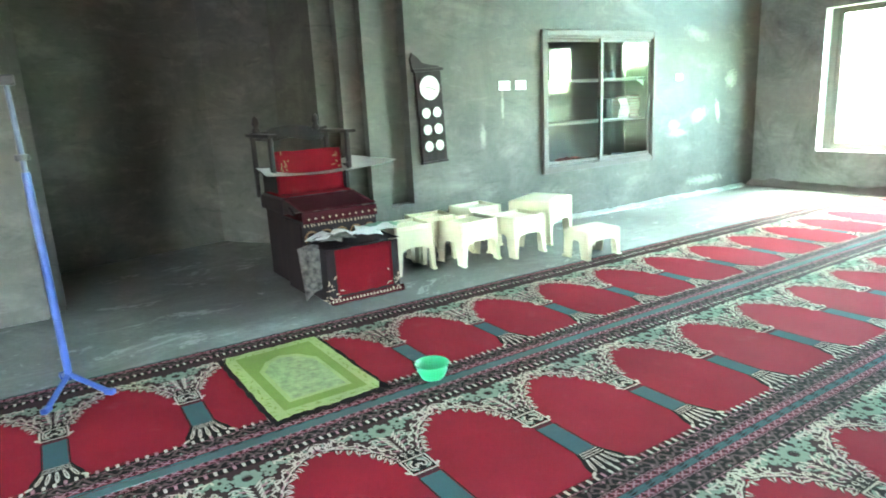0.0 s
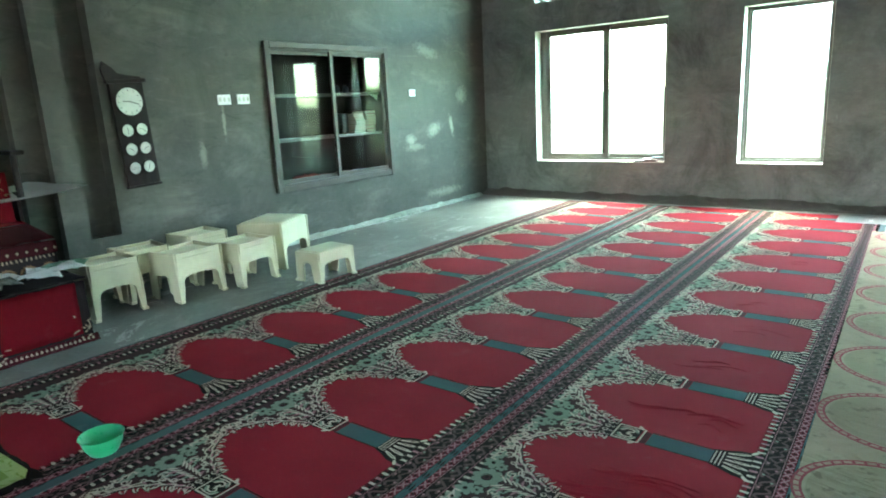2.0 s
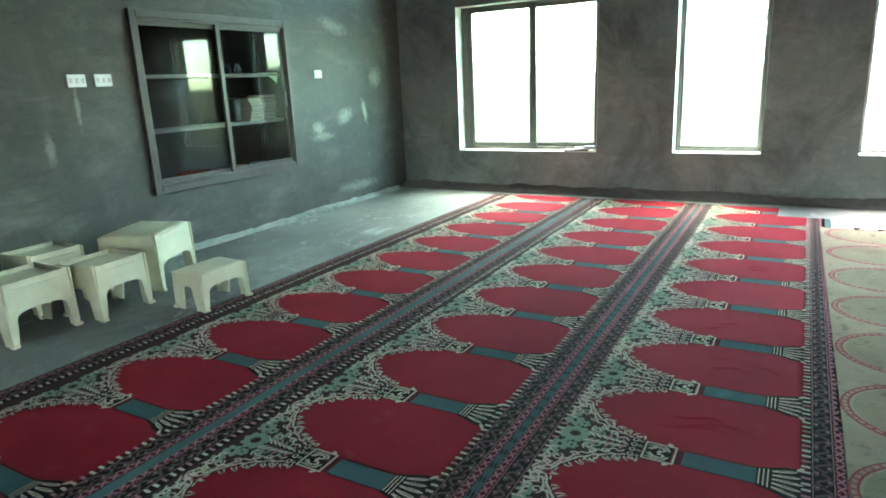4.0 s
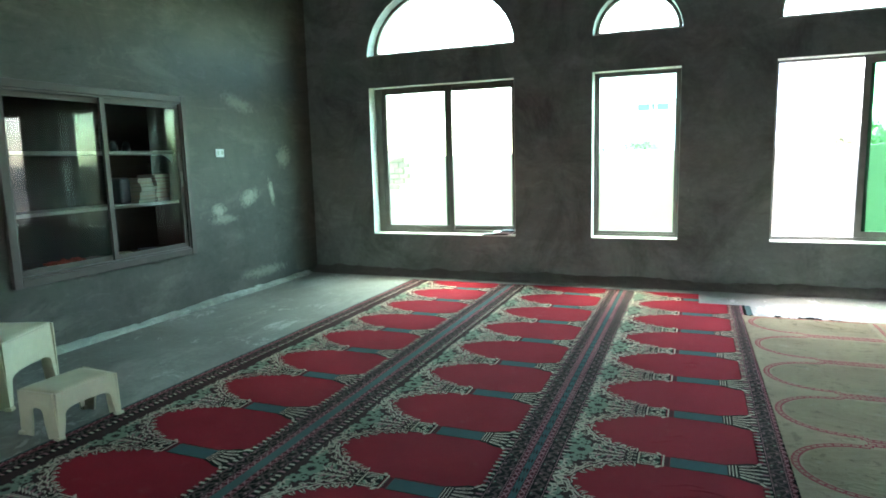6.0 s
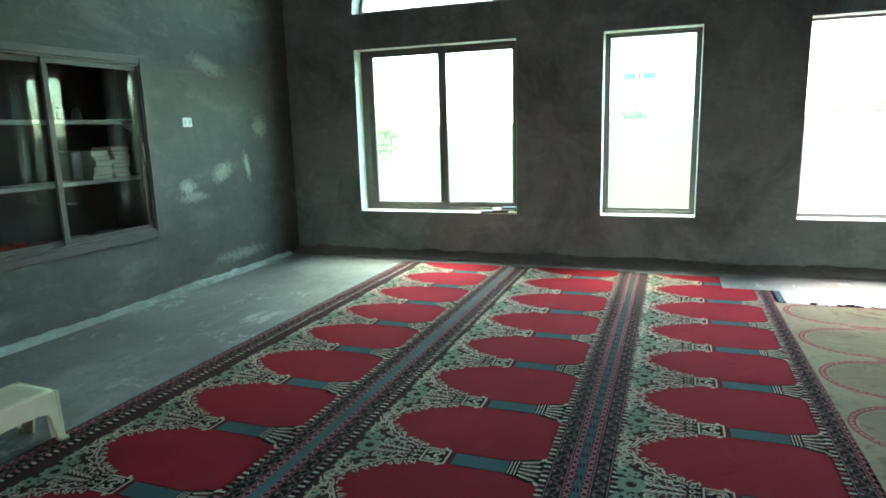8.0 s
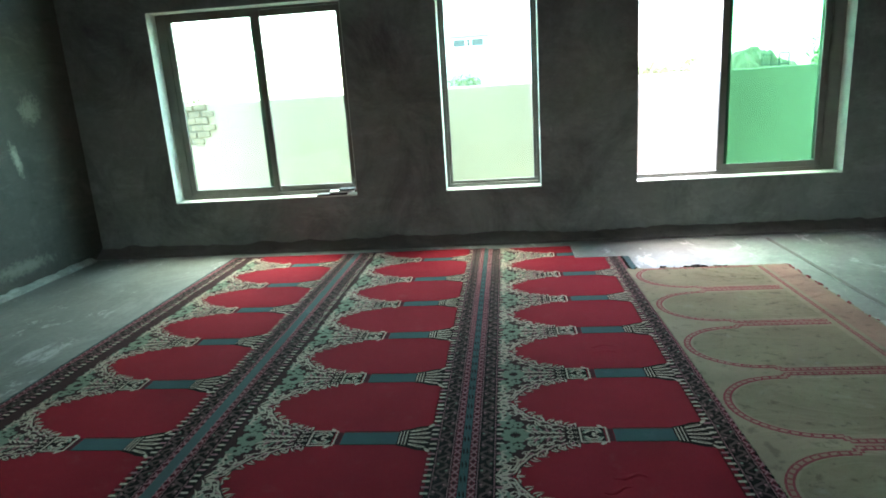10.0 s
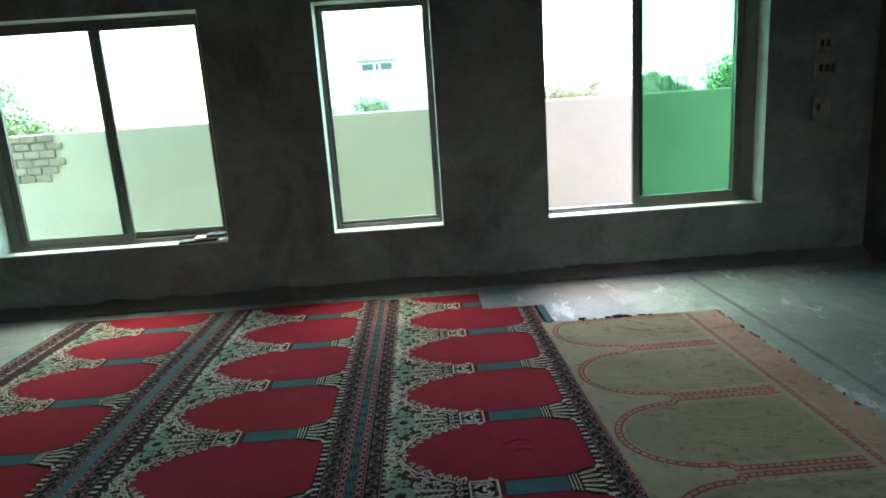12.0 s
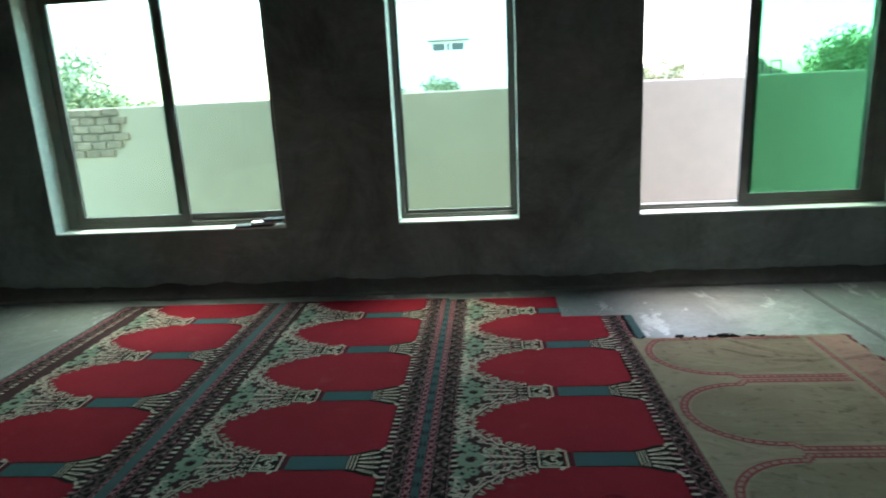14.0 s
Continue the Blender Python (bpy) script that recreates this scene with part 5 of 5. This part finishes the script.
for i, (x, w, z, m, lab) in enumerate(((2.50, 0.30, 0.0, M_INK, "dark notebook lying on the window sill"), (2.60, 0.24, 0.022, M_PAPER, "white booklet lying on the window sill"), (2.66, 0.16, 0.042, M_SLATE, "small dark booklet on the window sill"))):
    tagged(part("booklet", soft_box(-w / 2, w / 2, -0.055, 0.055, 0, 0.018, 0.003, 1, pose(x, YW + 0.05, SILL + 0.013 + z, 0, 0, rng.uniform(-12, 12))), m), lab, "booklet", "booklets on the sill")


# ---- beyond the wall ----
def tree(name, label, x, y, base, trunk_h, rx, rz, n, seed, leaf=M_LEAF_HAZED):
    t = thing(name, label, "tree", (x, y, base))
    rng = random.Random(seed)
    bm = bmesh.new()
    tube(bm, (0, 0, 0), (0.1, 0, trunk_h), 0.22, 0.12, 10)
    for i in range(7):
        a = rng.uniform(0, 6.28)
        tube(bm, (0.08, 0, trunk_h * rng.uniform(0.6, 0.98)), (math.cos(a) * rx * 0.6, math.sin(a) * rx * 0.6, trunk_h + rz * rng.uniform(0.3, 1.2)), 0.07, 0.02, 7)
    part("trunk", bm, M_BARK, t)
    v, f = [], []
    clumps = []
    for i in range(34):
        a, r = rng.uniform(0, 6.28), rx * math.sqrt(rng.random())
        clumps.append((math.cos(a) * r, math.sin(a) * r, trunk_h + rz + rz * rng.uniform(-0.9, 0.9) * math.sqrt(max(0.05, 1 - (r / rx) ** 2)), rng.uniform(0.3, 0.62) * rx * 0.55))
    for i in range(n):
        cx, cy, cz, cr = clumps[i % len(clumps)]
        d = Vector((rng.gauss(0, 1), rng.gauss(0, 1), rng.gauss(0, 0.8))).normalized() * cr * rng.uniform(0.25, 1.08)
        q = Euler((rng.uniform(-1.2, 1.2), rng.uniform(-1.2, 1.2), rng.uniform(0, 6.28))).to_matrix()
        s = rng.uniform(0.05, 0.11)
        k = len(v)
        for u, w, h in ((-1, 0, 0), (-0.2, 0.45, 0.12), (1, 0, 0), (-0.2, -0.45, 0.12)):
            p = q @ Vector((u * s, w * s, h * s)) + d
            v.append((p.x + cx, p.y + cy, p.z + cz))
        f.append((k, k + 1, k + 2, k + 3))
    me = bpy.data.meshes.new("crown")
    me.from_pydata(v, [], f)
    me.materials.append(leaf)
    ob = new("crown", me)
    ob.parent = t
    tagged(ob, kind="stuff")
    return t


tree("tree", "leafy green tree rising behind the boundary wall", -10.7, 22.0, -0.4, 0.9, 3.9, 1.5, 46000, 1)
tree("shrub", "low yellowish bushes along the boundary wall", -7.2, 21.0, -0.4, 0.8, 1.9, 0.8, 11000, 7, M_LEAF_PALE)
tree("tree", "broad green tree beyond the boundary wall", 17.75, 25.0, -0.4, 1.15, 2.6, 1.0, 20000, 2, M_LEAF_PALE)
tree("shrub", "small green shrub behind the boundary wall", 2.3, 25.0, -0.4, 0.95, 1.2, 0.72, 4500, 3)
tree("shrub", "small yellowish shrub behind the boundary wall", 9.5, 24.0, -0.4, 1.3, 0.95, 0.72, 3000, 4, M_LEAF_PALE)

# heap of red earth
bm = bmesh.new()
bmesh.ops.create_grid(bm, x_segments=40, y_segments=24, size=0.5)
for v in bm.verts:
    u, w = v.co.x * 2, v.co.y * 2
    h = 2.85 * max(0.0, 1 - u * u - w * w) ** 0.6
    v.co = Vector((12.5 + u * 2.6, 25.5 + w * 1.6, -0.4 + h * (0.9 + 0.12 * noise.noise((u * 4, w * 4, 0)) + 0.08 * noise.noise((u * 14, w * 14, 2)))))
tagged(part("earth_heap", bm, M_RUST), "heap of reddish earth behind the boundary wall", "earth heap")


def rooftop_frame(x, y, z, w, h):
    c = thing("steel_frame", "thin steel post frame standing behind the wall", "frame", (x, y, -0.4), group="steel frames")
    for dx in (-w / 2, w / 2):
        part("post", tube(bmesh.new(), (dx, 0, 0), (dx, 0, z + h + 0.4), 0.02, 0.02, 8), M_SLATE, c)
    part("rail", tube(bmesh.new(), (-w / 2, 0, z + h + 0.4), (w / 2, 0, z + h + 0.4), 0.02, 0.02, 8), M_SLATE, c)
    part("rail", tube(bmesh.new(), (-w / 2, 0, z + 0.4), (w / 2, 0, z + 0.4), 0.02, 0.02, 8), M_SLATE, c)


rooftop_frame(12.85, 24.5, 1.65, 0.3, 0.3)
rooftop_frame(13.4, 24.5, 1.65, 0.3, 0.34)


def far_house():
    c = thing("house", "pale plastered house with small dark windows far behind", "house", (0, 45, -0.4))
    part("wall", boxes((-6, 11, 0, 8, 0, 7.6)), M_FARWALL, c)
    part("roof", soft_box(-6.3, 11.3, -0.3, 8.3, 7.6, 7.9, 0.05), M_FARWALL, c)
    part("awning", soft_box(0.75, 3.4, -0.5, 0.0, 5.12, 5.2, 0.02), M_SHELF, c)
    for x, wide in ((1.1, 0.72), (1.98, 0.16), (2.3, 0.72)):
        w = part("window", boxes((x, x + wide, -0.04, 0.02, 4.58, 4.98)), M_SLATE, c)
        part("sill", boxes((x - 0.05, x + wide + 0.05, -0.1, 0.02, 4.51, 4.57)), M_FARWALL, w)


far_house()
